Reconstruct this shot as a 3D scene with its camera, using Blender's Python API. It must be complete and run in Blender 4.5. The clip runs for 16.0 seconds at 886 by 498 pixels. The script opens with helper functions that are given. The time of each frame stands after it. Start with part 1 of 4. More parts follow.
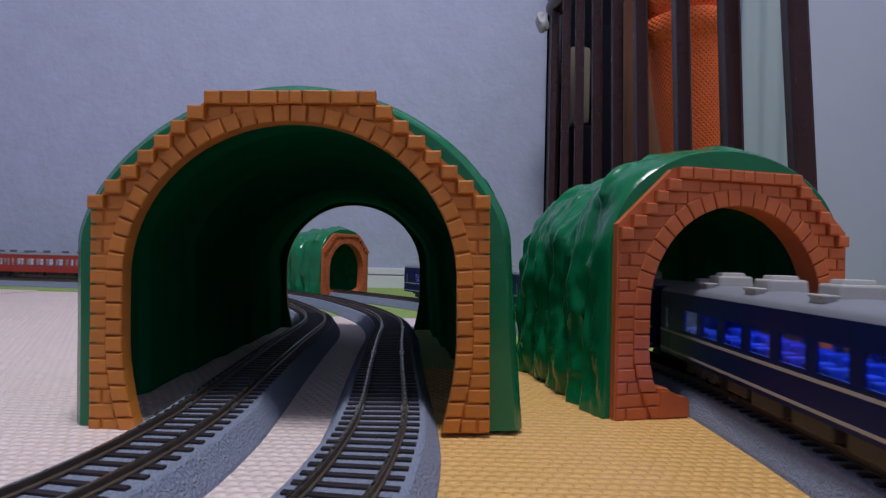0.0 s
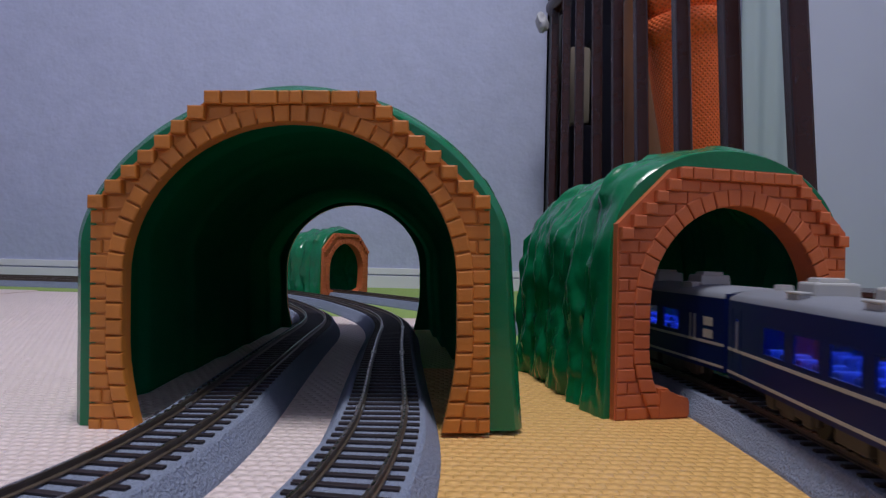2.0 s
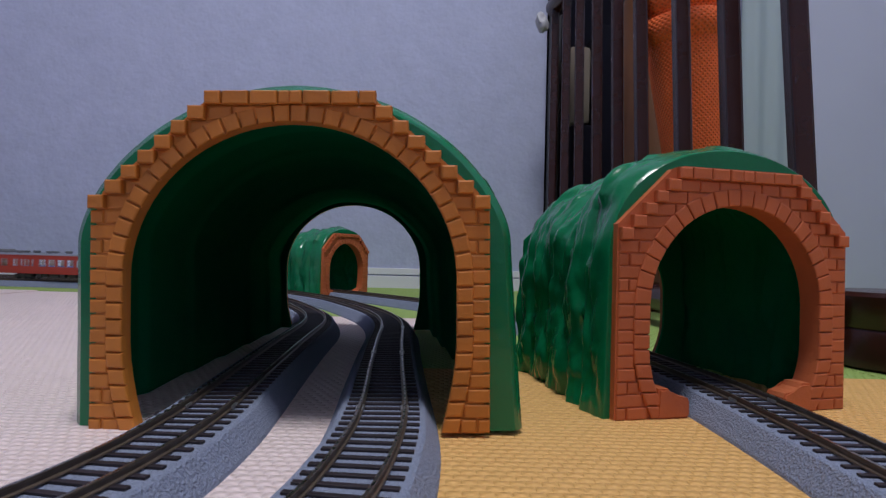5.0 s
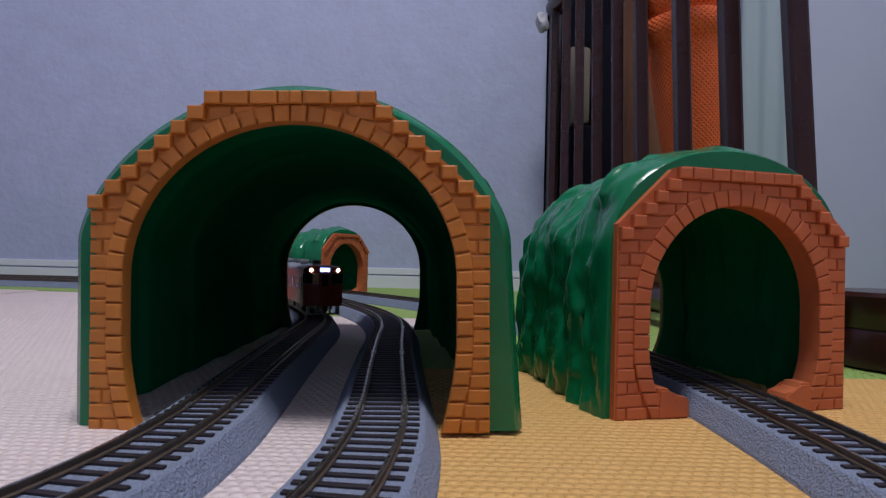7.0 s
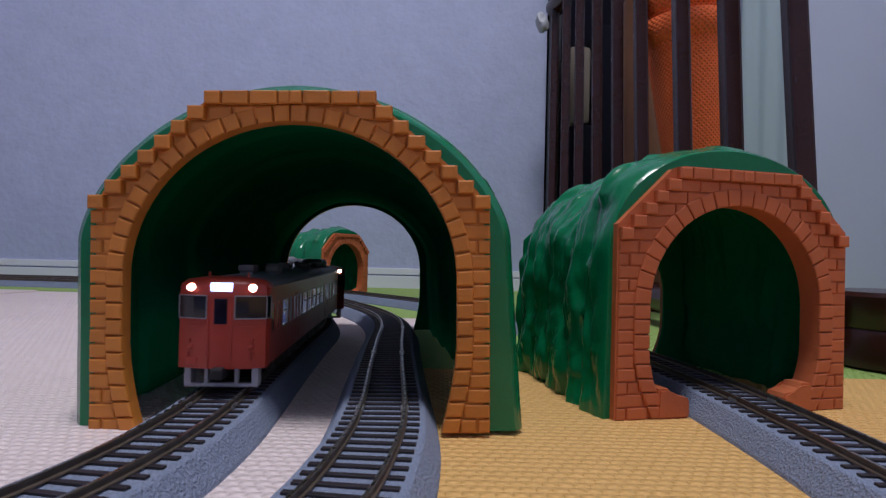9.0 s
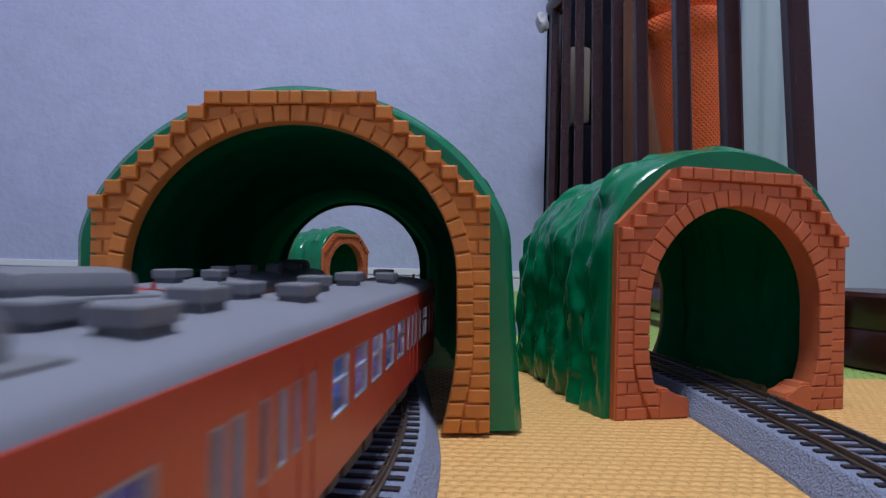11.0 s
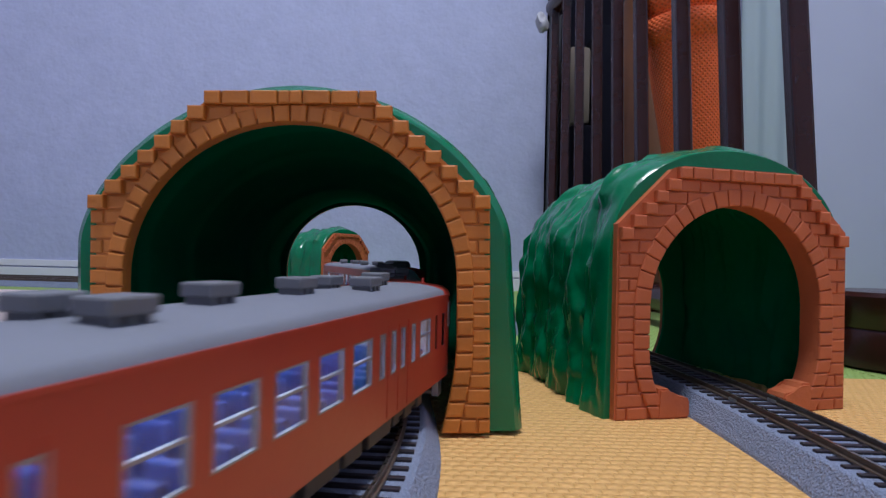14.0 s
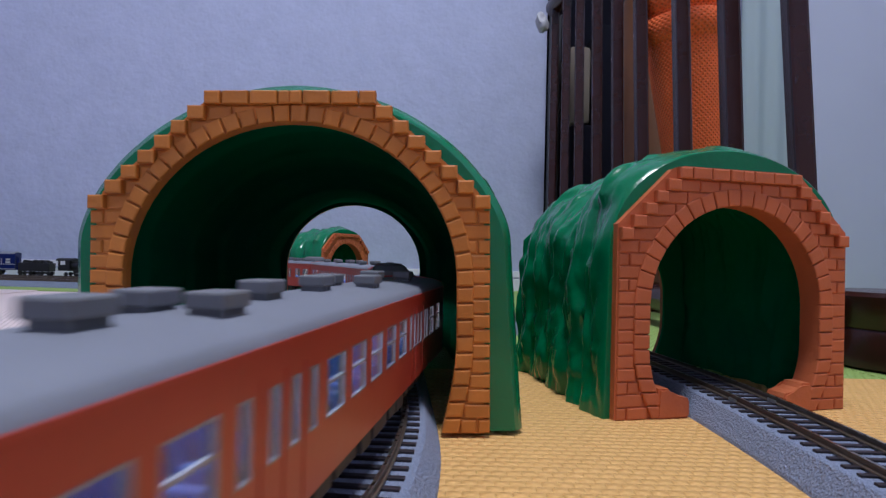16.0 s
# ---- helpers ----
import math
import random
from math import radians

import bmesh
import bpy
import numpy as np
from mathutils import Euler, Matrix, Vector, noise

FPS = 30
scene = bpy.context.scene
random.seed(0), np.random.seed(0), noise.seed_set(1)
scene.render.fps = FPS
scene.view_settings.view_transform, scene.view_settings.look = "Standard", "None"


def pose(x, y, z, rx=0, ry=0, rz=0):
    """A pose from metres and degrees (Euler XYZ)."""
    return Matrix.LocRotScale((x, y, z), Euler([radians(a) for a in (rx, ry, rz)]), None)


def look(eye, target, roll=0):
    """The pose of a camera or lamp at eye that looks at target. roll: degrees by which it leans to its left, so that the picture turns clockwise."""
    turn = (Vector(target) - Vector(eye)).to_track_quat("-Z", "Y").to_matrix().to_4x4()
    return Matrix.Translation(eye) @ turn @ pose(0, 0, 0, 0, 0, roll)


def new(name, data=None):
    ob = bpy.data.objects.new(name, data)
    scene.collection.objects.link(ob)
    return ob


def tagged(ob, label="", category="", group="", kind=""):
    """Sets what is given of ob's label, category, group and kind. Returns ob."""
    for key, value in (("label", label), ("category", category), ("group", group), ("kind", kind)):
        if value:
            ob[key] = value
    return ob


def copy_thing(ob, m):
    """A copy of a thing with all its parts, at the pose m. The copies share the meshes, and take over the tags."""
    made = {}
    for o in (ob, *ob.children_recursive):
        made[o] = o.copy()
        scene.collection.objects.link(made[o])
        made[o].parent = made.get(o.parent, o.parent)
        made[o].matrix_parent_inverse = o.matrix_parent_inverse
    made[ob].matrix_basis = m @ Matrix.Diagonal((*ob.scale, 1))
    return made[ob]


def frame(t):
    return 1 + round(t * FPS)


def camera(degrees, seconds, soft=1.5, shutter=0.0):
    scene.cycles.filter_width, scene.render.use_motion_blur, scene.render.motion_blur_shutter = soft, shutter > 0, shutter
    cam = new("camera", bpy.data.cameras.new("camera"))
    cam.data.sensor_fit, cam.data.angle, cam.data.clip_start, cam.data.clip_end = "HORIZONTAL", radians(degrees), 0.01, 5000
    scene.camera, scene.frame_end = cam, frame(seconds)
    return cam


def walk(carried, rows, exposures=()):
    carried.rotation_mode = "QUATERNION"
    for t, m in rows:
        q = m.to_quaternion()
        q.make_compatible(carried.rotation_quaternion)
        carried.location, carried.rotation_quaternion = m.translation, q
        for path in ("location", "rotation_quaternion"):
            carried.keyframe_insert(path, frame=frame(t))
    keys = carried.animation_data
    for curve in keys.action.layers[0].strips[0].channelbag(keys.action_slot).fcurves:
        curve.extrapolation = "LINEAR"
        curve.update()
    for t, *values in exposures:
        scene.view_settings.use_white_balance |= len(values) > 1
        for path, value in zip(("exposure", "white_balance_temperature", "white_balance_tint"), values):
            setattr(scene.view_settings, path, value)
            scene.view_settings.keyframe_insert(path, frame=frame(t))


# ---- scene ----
cam = camera(71.94, 16.0, soft=1.3, shutter=0.4)
EYE = (0, 0, 0.070)
AIM = look(EYE, (0, 1, 0.070 + 0.01296), roll=1.4)
cam.data.dof.use_dof, cam.data.dof.focus_distance, cam.data.dof.aperture_fstop = True, 0.6, 60
walk(cam, [(0.0, AIM), (16.0, AIM)], exposures=[(0.0, -0.17, 6550, 12), (4.0, -0.17, 6550, 12), (9.2, -0.20, 6350, 12), (11.3, 0.10, 6050, 12), (16.0, 0.10, 6050, 12)])

# ---- light: one ceiling lamp of a small room ----
world = bpy.data.worlds.new("world")
world.use_nodes = True
scene.world = world
world.node_tree.nodes["Background"].inputs[0].default_value = (0.75, 0.82, 1.0, 1)
world.node_tree.nodes["Background"].inputs[1].default_value = 0.05
lamp = bpy.data.lights.new("ceiling_lamp_light", "AREA")
lamp.shape, lamp.size, lamp.energy, lamp.color = "DISK", 0.5, 40, (0.91, 0.94, 1.0)
lamp_ob = new("ceiling_lamp_light", lamp)
lamp_ob.matrix_world = pose(0.02, -0.05, 2.27)

M = 0.001  # plan in millimetres


# ---- materials ----
def mat(name, color, rough=0.5, metal=0.0, noise_scale=60.0, vary=0.12, bump=0.0, bump_scale=400.0, spec=0.5,
        island=0.0, obj=0.0, emit=None, power=0.0, grime=0.0, alpha_glass=False):
    m = bpy.data.materials.new(name)
    m.use_nodes = True
    nt = m.node_tree
    b = nt.nodes["Principled BSDF"]
    b.inputs["Roughness"].default_value = rough
    b.inputs["Metallic"].default_value = metal
    b.inputs["Specular IOR Level"].default_value = spec
    tc = nt.nodes.new("ShaderNodeTexCoord")
    n = nt.nodes.new("ShaderNodeTexNoise")
    n.inputs["Scale"].default_value = noise_scale
    n.inputs["Detail"].default_value = 5
    nt.links.new(tc.outputs["Object"], n.inputs["Vector"])
    ramp = nt.nodes.new("ShaderNodeMapRange")
    ramp.inputs["To Min"].default_value = 1 - vary
    ramp.inputs["To Max"].default_value = 1 + vary
    nt.links.new(n.outputs["Fac"], ramp.inputs["Value"])
    last = ramp.outputs[0]

    def times(sock, amount):
        mr = nt.nodes.new("ShaderNodeMapRange")
        mr.inputs["To Min"].default_value = 1 - amount
        mr.inputs["To Max"].default_value = 1 + amount
        nt.links.new(sock, mr.inputs["Value"])
        mul = nt.nodes.new("ShaderNodeMath")
        mul.operation = "MULTIPLY"
        nt.links.new(last, mul.inputs[0])
        nt.links.new(mr.outputs[0], mul.inputs[1])
        return mul.outputs[0]

    if island:
        g = nt.nodes.new("ShaderNodeNewGeometry")
        last = times(g.outputs["Random Per Island"], island)
    if obj:
        g = nt.nodes.new("ShaderNodeObjectInfo")
        last = times(g.outputs["Random"], obj)
    if grime:
        n2 = nt.nodes.new("ShaderNodeTexNoise")
        n2.inputs["Scale"].default_value = noise_scale * 7
        n2.inputs["Detail"].default_value = 3
        nt.links.new(tc.outputs["Object"], n2.inputs["Vector"])
        last = times(n2.outputs["Fac"], grime)
    mix = nt.nodes.new("ShaderNodeVectorMath")
    mix.operation = "SCALE"
    mix.inputs[0].default_value = color
    nt.links.new(last, mix.inputs["Scale"])
    nt.links.new(mix.outputs[0], b.inputs["Base Color"])
    rr = nt.nodes.new("ShaderNodeMapRange")
    rr.inputs["To Min"].default_value = max(0.02, rough - 0.08)
    rr.inputs["To Max"].default_value = min(1, rough + 0.08)
    nt.links.new(n.outputs["Fac"], rr.inputs["Value"])
    nt.links.new(rr.outputs[0], b.inputs["Roughness"])
    if bump:
        nb = nt.nodes.new("ShaderNodeTexNoise")
        nb.inputs["Scale"].default_value = bump_scale
        nb.inputs["Detail"].default_value = 4
        nt.links.new(tc.outputs["Object"], nb.inputs["Vector"])
        bp = nt.nodes.new("ShaderNodeBump")
        bp.inputs["Strength"].default_value = bump
        bp.inputs["Distance"].default_value = 0.002
        nt.links.new(nb.outputs["Fac"], bp.inputs["Height"])
        nt.links.new(bp.outputs[0], b.inputs["Normal"])
    if emit:
        b.inputs["Emission Color"].default_value = (*emit, 1)
        b.inputs["Emission Strength"].default_value = power
    return m


def mat_weave(name, color):
    """Foam mat with a moulded basket weave."""
    m = mat(name, color, 0.65, noise_scale=9, vary=0.07, grime=0.05, spec=0.3)
    nt = m.node_tree
    b = nt.nodes["Principled BSDF"]
    tc = nt.nodes.new("ShaderNodeTexCoord")
    sep = nt.nodes.new("ShaderNodeSeparateXYZ")
    nt.links.new(tc.outputs["Object"], sep.inputs[0])

    def op(kind, a, c=None):
        n = nt.nodes.new("ShaderNodeMath")
        n.operation = kind
        for k, v in enumerate((a, c)):
            if isinstance(v, (int, float)):
                n.inputs[k].default_value = v
            elif v is not None:
                nt.links.new(v, n.inputs[k])
        return n.outputs[0]

    row = op("MULTIPLY", sep.outputs[1], 1 / 0.0046)
    col = op("ADD", op("MULTIPLY", sep.outputs[0], 1 / 0.0050), op("MULTIPLY", op("FLOOR", row), 0.5))
    bumps = op("MULTIPLY", op("ABSOLUTE", op("SINE", op("MULTIPLY", row, math.pi))), op("ABSOLUTE", op("SINE", op("MULTIPLY", col, math.pi))))
    pad = op("POWER", bumps, 0.9)
    bp = nt.nodes.new("ShaderNodeBump")
    bp.inputs["Strength"].default_value = 1.0
    bp.inputs["Distance"].default_value = 0.0019
    nt.links.new(pad, bp.inputs["Height"])
    nt.links.new(bp.outputs[0], b.inputs["Normal"])
    return m


def mat_ballast():
    m = mat("ballast", (0.24, 0.275, 0.37), 0.9, noise_scale=900, vary=0.35, bump=0.9, bump_scale=1000, grime=0.45, spec=0.2)
    return m


def mat_glass(name):
    m = bpy.data.materials.new(name)
    m.use_nodes = True
    b = m.node_tree.nodes["Principled BSDF"]
    b.inputs["Base Color"].default_value = (0.92, 0.95, 1, 1)
    b.inputs["Roughness"].default_value = 0.08
    b.inputs["Transmission Weight"].default_value = 1.0
    b.inputs["IOR"].default_value = 1.25
    return m


GREEN = mat("green_plastic", (0.002, 0.16, 0.062), 0.2, noise_scale=30, vary=0.14, bump=0.16, bump_scale=210, spec=0.5)
GREEN_IN = mat("green_plastic_inside", (0.002, 0.16, 0.062), 0.5, noise_scale=30, vary=0.12, bump=0.03, bump_scale=120, spec=0.0)
BRICK_A = mat("ochre_brick_plastic", (0.56, 0.19, 0.026), 0.5, noise_scale=120, vary=0.10, obj=0.10, bump=0.12, bump_scale=700)
BRICK_B = mat("rust_brick_plastic", (0.50, 0.125, 0.042), 0.5, noise_scale=120, vary=0.10, obj=0.06, bump=0.12, bump_scale=700)
MAT_WHITE = mat_weave("white_foam", (0.86, 0.705, 0.67))
MAT_YELLOW = mat_weave("yellow_foam", (0.80, 0.455, 0.15))
MAT_GREEN = mat_weave("green_foam", (0.33, 0.47, 0.12))
WALLPAPER = mat("wallpaper", (0.43, 0.46, 0.62), 0.85, noise_scale=22, vary=0.10, bump=0.8, bump_scale=70, grime=0.06, spec=0.2)
WHITE_TRIM = mat("white_trim", (0.70, 0.70, 0.74), 0.5, noise_scale=10, vary=0.04)
PALE_WALL = mat("pale_wall_paint", (0.47, 0.49, 0.60), 0.6, noise_scale=6, vary=0.05)
GREY_PLASTIC = mat("grey_plastic_film", (0.40, 0.40, 0.44), 0.4, noise_scale=60, vary=0.1)
CEILING = mat("ceiling_paper", (0.8, 0.8, 0.82), 0.9, noise_scale=10, vary=0.03)
BALLAST = mat_ballast()
TIE = mat("dark_tie_plastic", (0.016, 0.010, 0.014), 0.55, noise_scale=200, vary=0.25, obj=0.2, island=0.2)
RAIL = mat("weathered_rail", (0.12, 0.090, 0.068), 0.4, metal=0.3, noise_scale=300, vary=0.3)
RAIL_TOP = mat("bare_rail_head", (0.42, 0.40, 0.38), 0.28, metal=1.0, noise_scale=300, vary=0.2)
JOINER = mat("rail_joiner_metal", (0.55, 0.54, 0.52), 0.3, metal=0.9, noise_scale=300, vary=0.1)
RED = mat("vermilion_body", (0.37, 0.040, 0.024), 0.36, noise_scale=40, vary=0.07, bump=0.03)
ROOF = mat("grey_roof", (0.19, 0.20, 0.235), 0.6, noise_scale=50, vary=0.12, bump=0.06, bump_scale=900)
UNIT = mat("roof_unit_grey", (0.15, 0.155, 0.17), 0.6, noise_scale=80, vary=0.12)
UNIT_LIGHT = mat("roof_unit_white", (0.42, 0.41, 0.40), 0.55, noise_scale=80, vary=0.08)
BLACK = mat("black_underframe", (0.012, 0.012, 0.014), 0.55, noise_scale=100, vary=0.3)
SKIRT = mat("light_grey_skirt", (0.36, 0.36, 0.40), 0.5, noise_scale=60, vary=0.1)
GEAR = mat("dark_underfloor_gear", (0.045, 0.04, 0.036), 0.6, noise_scale=90, vary=0.3)
BLUE = mat("navy_coach_body", (0.004, 0.012, 0.085), 0.38, noise_scale=40, vary=0.08, spec=0.12)
CREAM = mat("cream_band", (0.42, 0.41, 0.37), 0.5, noise_scale=60, vary=0.06)
SILVER = mat("window_frame_silver", (0.27, 0.27, 0.31), 0.4, metal=0.4, noise_scale=60, vary=0.06)
GLASS = mat_glass("window_glass")
DARK_GLASS = mat("dark_cab_glass", (0.006, 0.007, 0.018), 0.08, noise_scale=40, vary=0.2)
SEAT = mat("blue_seats", (0.03, 0.07, 0.32), 0.7, noise_scale=60, vary=0.2)
INSIDE = mat("pale_interior", (0.55, 0.55, 0.60), 0.6, noise_scale=40, vary=0.1)
LINING = mat("tan_wall_lining", (0.30, 0.22, 0.17), 0.6, noise_scale=40, vary=0.1)
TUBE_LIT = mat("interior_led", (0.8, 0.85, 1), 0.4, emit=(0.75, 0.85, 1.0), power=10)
TUBE_BLUE = mat("interior_led_blue", (0.3, 0.45, 1), 0.4, emit=(0.08, 0.20, 1.0), power=15)
HEAD = mat("headlight_warm", (1, 0.9, 0.8), 0.3, emit=(1.0, 0.83, 0.70), power=14)
SIGN_LIT = mat("destination_box_lit", (0.7, 0.75, 1), 0.3, emit=(0.28, 0.42, 1.0), power=4.5)
LENS = mat("unlit_lens", (0.03, 0.04, 0.07), 0.1, noise_scale=40, vary=0.1)
DARKWOOD = mat("dark_brown_wood", (0.030, 0.0075, 0.005), 0.25, noise_scale=25, vary=0.3, bump=0.05)
ORANGE = mat("orange_mesh_cloth", (0.95, 0.15, 0.025), 0.7, noise_scale=60, vary=0.1)


def add_mesh_holes(m, pitch=0.0058):
    """Air-mesh cloth: rows of small dents round the tube."""
    nt = m.node_tree
    b = nt.nodes["Principled BSDF"]
    tc = nt.nodes.new("ShaderNodeTexCoord")
    sep = nt.nodes.new("ShaderNodeSeparateXYZ")
    nt.links.new(tc.outputs["Object"], sep.inputs[0])

    def op(kind, a, c=None):
        n = nt.nodes.new("ShaderNodeMath")
        n.operation = kind
        for i, v in enumerate((a, c)):
            if v is None:
                continue
            if isinstance(v, (int, float)):
                n.inputs[i].default_value = v
            else:
                nt.links.new(v, n.inputs[i])
        return n.outputs[0]

    ang = op("MULTIPLY", op("ARCTAN2", sep.outputs[1], sep.outputs[0]), 0.044)
    k = math.pi / pitch
    u = op("MULTIPLY", op("ADD", ang, sep.outputs[2]), k)
    v = op("MULTIPLY", op("SUBTRACT", ang, sep.outputs[2]), k)
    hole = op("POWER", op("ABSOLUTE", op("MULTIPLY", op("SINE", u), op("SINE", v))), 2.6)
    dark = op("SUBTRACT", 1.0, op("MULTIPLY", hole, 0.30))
    src = b.inputs["Base Color"].links[0].from_socket
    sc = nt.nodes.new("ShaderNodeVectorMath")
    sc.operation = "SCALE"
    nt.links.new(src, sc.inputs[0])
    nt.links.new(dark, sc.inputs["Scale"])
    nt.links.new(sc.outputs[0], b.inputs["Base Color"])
    bp = nt.nodes.new("ShaderNodeBump")
    bp.invert = True
    bp.inputs["Strength"].default_value = 1.0
    bp.inputs["Distance"].default_value = 0.0016
    nt.links.new(hole, bp.inputs["Height"])
    nt.links.new(bp.outputs[0], b.inputs["Normal"])


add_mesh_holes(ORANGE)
INDIGO = mat("dark_indigo_cloth", (0.007, 0.007, 0.012), 0.95, noise_scale=40, vary=0.3, spec=0.05)
PALE_GREEN = mat("pale_curtain", (0.32, 0.385, 0.415), 0.8, noise_scale=8, vary=0.05)
LEATHER = mat("brown_leather", (0.13, 0.05, 0.018), 0.45, noise_scale=30, vary=0.25, bump=0.1)
NAVY = mat("navy_cloth", (0.014, 0.018, 0.035), 0.85, noise_scale=40, vary=0.2)
BEIGE = mat("beige_card", (0.15, 0.12, 0.09), 0.8, noise_scale=20, vary=0.15)
STEAM_BLACK = mat("loco_black", (0.010, 0.010, 0.011), 0.45, noise_scale=80, vary=0.3)
STEEL = mat("rod_steel", (0.35, 0.35, 0.35), 0.35, metal=0.8, noise_scale=80, vary=0.1)
LAMP_GLOW = mat("lamp_cover", (0.9, 0.9, 0.9), 0.5, emit=(0.93, 0.95, 1.0), power=3)


# ---- mesh helpers ----
def box(bm, x0, x1, y0, y1, z0, z1, bevel=0.0, taper=0.0):
    r = bmesh.ops.create_cube(bm, size=1)
    vs = r["verts"]
    for v in vs:
        k = 1 - taper if v.co.z > 0 else 1
        v.co = Vector((x0 + x1, y0 + y1, z0 + z1)) / 2 + Vector((v.co.x * (x1 - x0) * k, v.co.y * (y1 - y0) * k, v.co.z * (z1 - z0)))
    if bevel:
        es = list({e for v in vs for e in v.link_edges})
        bmesh.ops.bevel(bm, geom=es, offset=bevel, segments=2, profile=0.5, affect="EDGES")


def rod(bm, a, b, r0, r1=None, n=12):
    a, b = Vector(a), Vector(b)
    r1 = r0 if r1 is None else r1
    q = (b - a).to_track_quat("Z", "Y").to_matrix().to_4x4()
    bmesh.ops.create_cone(bm, cap_ends=True, segments=n, radius1=r0, radius2=r1, depth=(b - a).length,
                          matrix=Matrix.Translation((a + b) / 2) @ q)


def lathe(bm, prof, n=32, sx=1.0):
    rings = []
    for r, z in prof:
        rings.append([bm.verts.new((r * math.cos(2 * math.pi * i / n) * sx, r * math.sin(2 * math.pi * i / n), z)) for i in range(n)])
    for a, b in zip(rings, rings[1:]):
        for i in range(n):
            bm.faces.new((a[i], a[(i + 1) % n], b[(i + 1) % n], b[i]))
    bm.faces.new(rings[0][::-1])
    bm.faces.new(rings[-1])


def mesh_of(name, bm, material, smooth=False):
    me = bpy.data.meshes.new(name)
    bmesh.ops.recalc_face_normals(bm, faces=bm.faces)
    bm.transform(Matrix.Scale(M, 4))
    bm.to_mesh(me)
    bm.free()
    me.materials.append(material)
    if smooth:
        for p in me.polygons:
            p.use_smooth = True
        me.set_sharp_from_angle(angle=radians(40))
    return me


def part(name, bm, material, parent, label="", smooth=False):
    ob = new(name, mesh_of(name, bm, material, smooth))
    ob.parent = parent
    if label:
        ob["label"] = label
    return ob


def thing(name, label, category, group="", kind="", m=None):
    ob = new(name)
    ob.empty_display_size = 0.01
    tagged(ob, label, category, group, kind)
    if m is not None:
        ob.matrix_world = m
    return ob


def solid(name, bm, material, label, category, kind="", m=None, smooth=False, group=""):
    ob = new(name, mesh_of(name, bm, material, smooth))
    tagged(ob, label, category, group, kind)
    if m is not None:
        ob.matrix_world = m
    return ob


# ---- the three loops of track, in millimetres ----
def spline(points, step=4.0):
    """A closed smooth line through the points, resampled evenly."""
    p = np.array(points, float)
    n = len(p)
    out = []
    for i in range(n):
        p0, p1, p2, p3 = p[i - 1], p[i], p[(i + 1) % n], p[(i + 2) % n]
        d0, d1, d2 = [max(1e-6, np.linalg.norm(b - a)) ** 0.5 for a, b in ((p0, p1), (p1, p2), (p2, p3))]
        m1 = (p1 - p0) / d0 - (p2 - p0) / (d0 + d1) + (p2 - p1) / d1
        m2 = (p2 - p1) / d1 - (p3 - p1) / (d1 + d2) + (p3 - p2) / d2
        m1, m2 = m1 * d1, m2 * d1
        for u in np.linspace(0, 1, 40, endpoint=False):
            out.append((2 * u ** 3 - 3 * u ** 2 + 1) * p1 + (u ** 3 - 2 * u ** 2 + u) * m1 + (-2 * u ** 3 + 3 * u ** 2) * p2 + (u ** 3 - u ** 2) * m2)
    out = np.array(out)
    seg = np.linalg.norm(np.roll(out, -1, 0) - out, axis=1)
    s = np.concatenate([[0], np.cumsum(seg)])
    total = s[-1]
    k = int(total / step)
    q = np.linspace(0, total, k, endpoint=False)
    closed = np.vstack([out, out[:1]])
    return np.stack([np.interp(q, s, closed[:, 0]), np.interp(q, s, closed[:, 1])], 1), total


class Track:
    def __init__(self, points):
        self.pts, self.length = spline(points)
        self.n = len(self.pts)

    def at(self, s):
        f = (s % self.length) / self.length * self.n
        i = int(f) % self.n
        return self.pts[i] + (self.pts[(i + 1) % self.n] - self.pts[i]) * (f - int(f))

    def near(self, x, y):
        """The distance along the track of its point nearest to a place."""
        return float(np.argmin(((self.pts - (x, y)) ** 2).sum(1))) / self.n * self.length


MID_PTS = [(-285, -215), (-195, -145), (-133, -70), (-87, 0), (-53, 60), (-35.5, 105), (-25, 148), (-21, 202), (-22, 240), (-28, 318), (-35, 415), (-42, 522), (-52, 580), (-66, 630), (-92, 695), (-160, 830), (-280, 970), (-430, 1075), (-600, 1135), (-760, 1152), (-947, 1130), (-1125, 1040), (-1265, 880), (-1331, 680), (-1338, 450), (-1311, 200), (-1227, 0), (-1096, -140), (-921, -220), (-640, -285), (-430, -270)]
OUT_PTS = [(30, -190), (90, -90), (120, 20), (132, 110), (135, 186), (136, 230), (135, 290), (130, 345), (118, 430), (92, 560), (45, 690), (-20, 800), (-90, 890), (-165, 975), (-270, 1070), (-420, 1160), (-600, 1205), (-800, 1222), (-984, 1195), (-1142, 1110), (-1275, 950), (-1340, 720), (-1350, 450), (-1323, 150), (-1241, -90), (-1101, -240), (-918, -310), (-500, -330), (-200, -300), (-70, -250)]
mid = Track(MID_PTS)
d = np.roll(mid.pts, -1, 0) - np.roll(mid.pts, 1, 0)
d /= np.linalg.norm(d, axis=1)[:, None]
inner_pts = mid.pts + 66 * np.stack([-d[:, 1], d[:, 0]], 1)
inner = Track([tuple(p) for p in inner_pts[::12]])
outer = Track(OUT_PTS)

RAIL_Z = 13.5


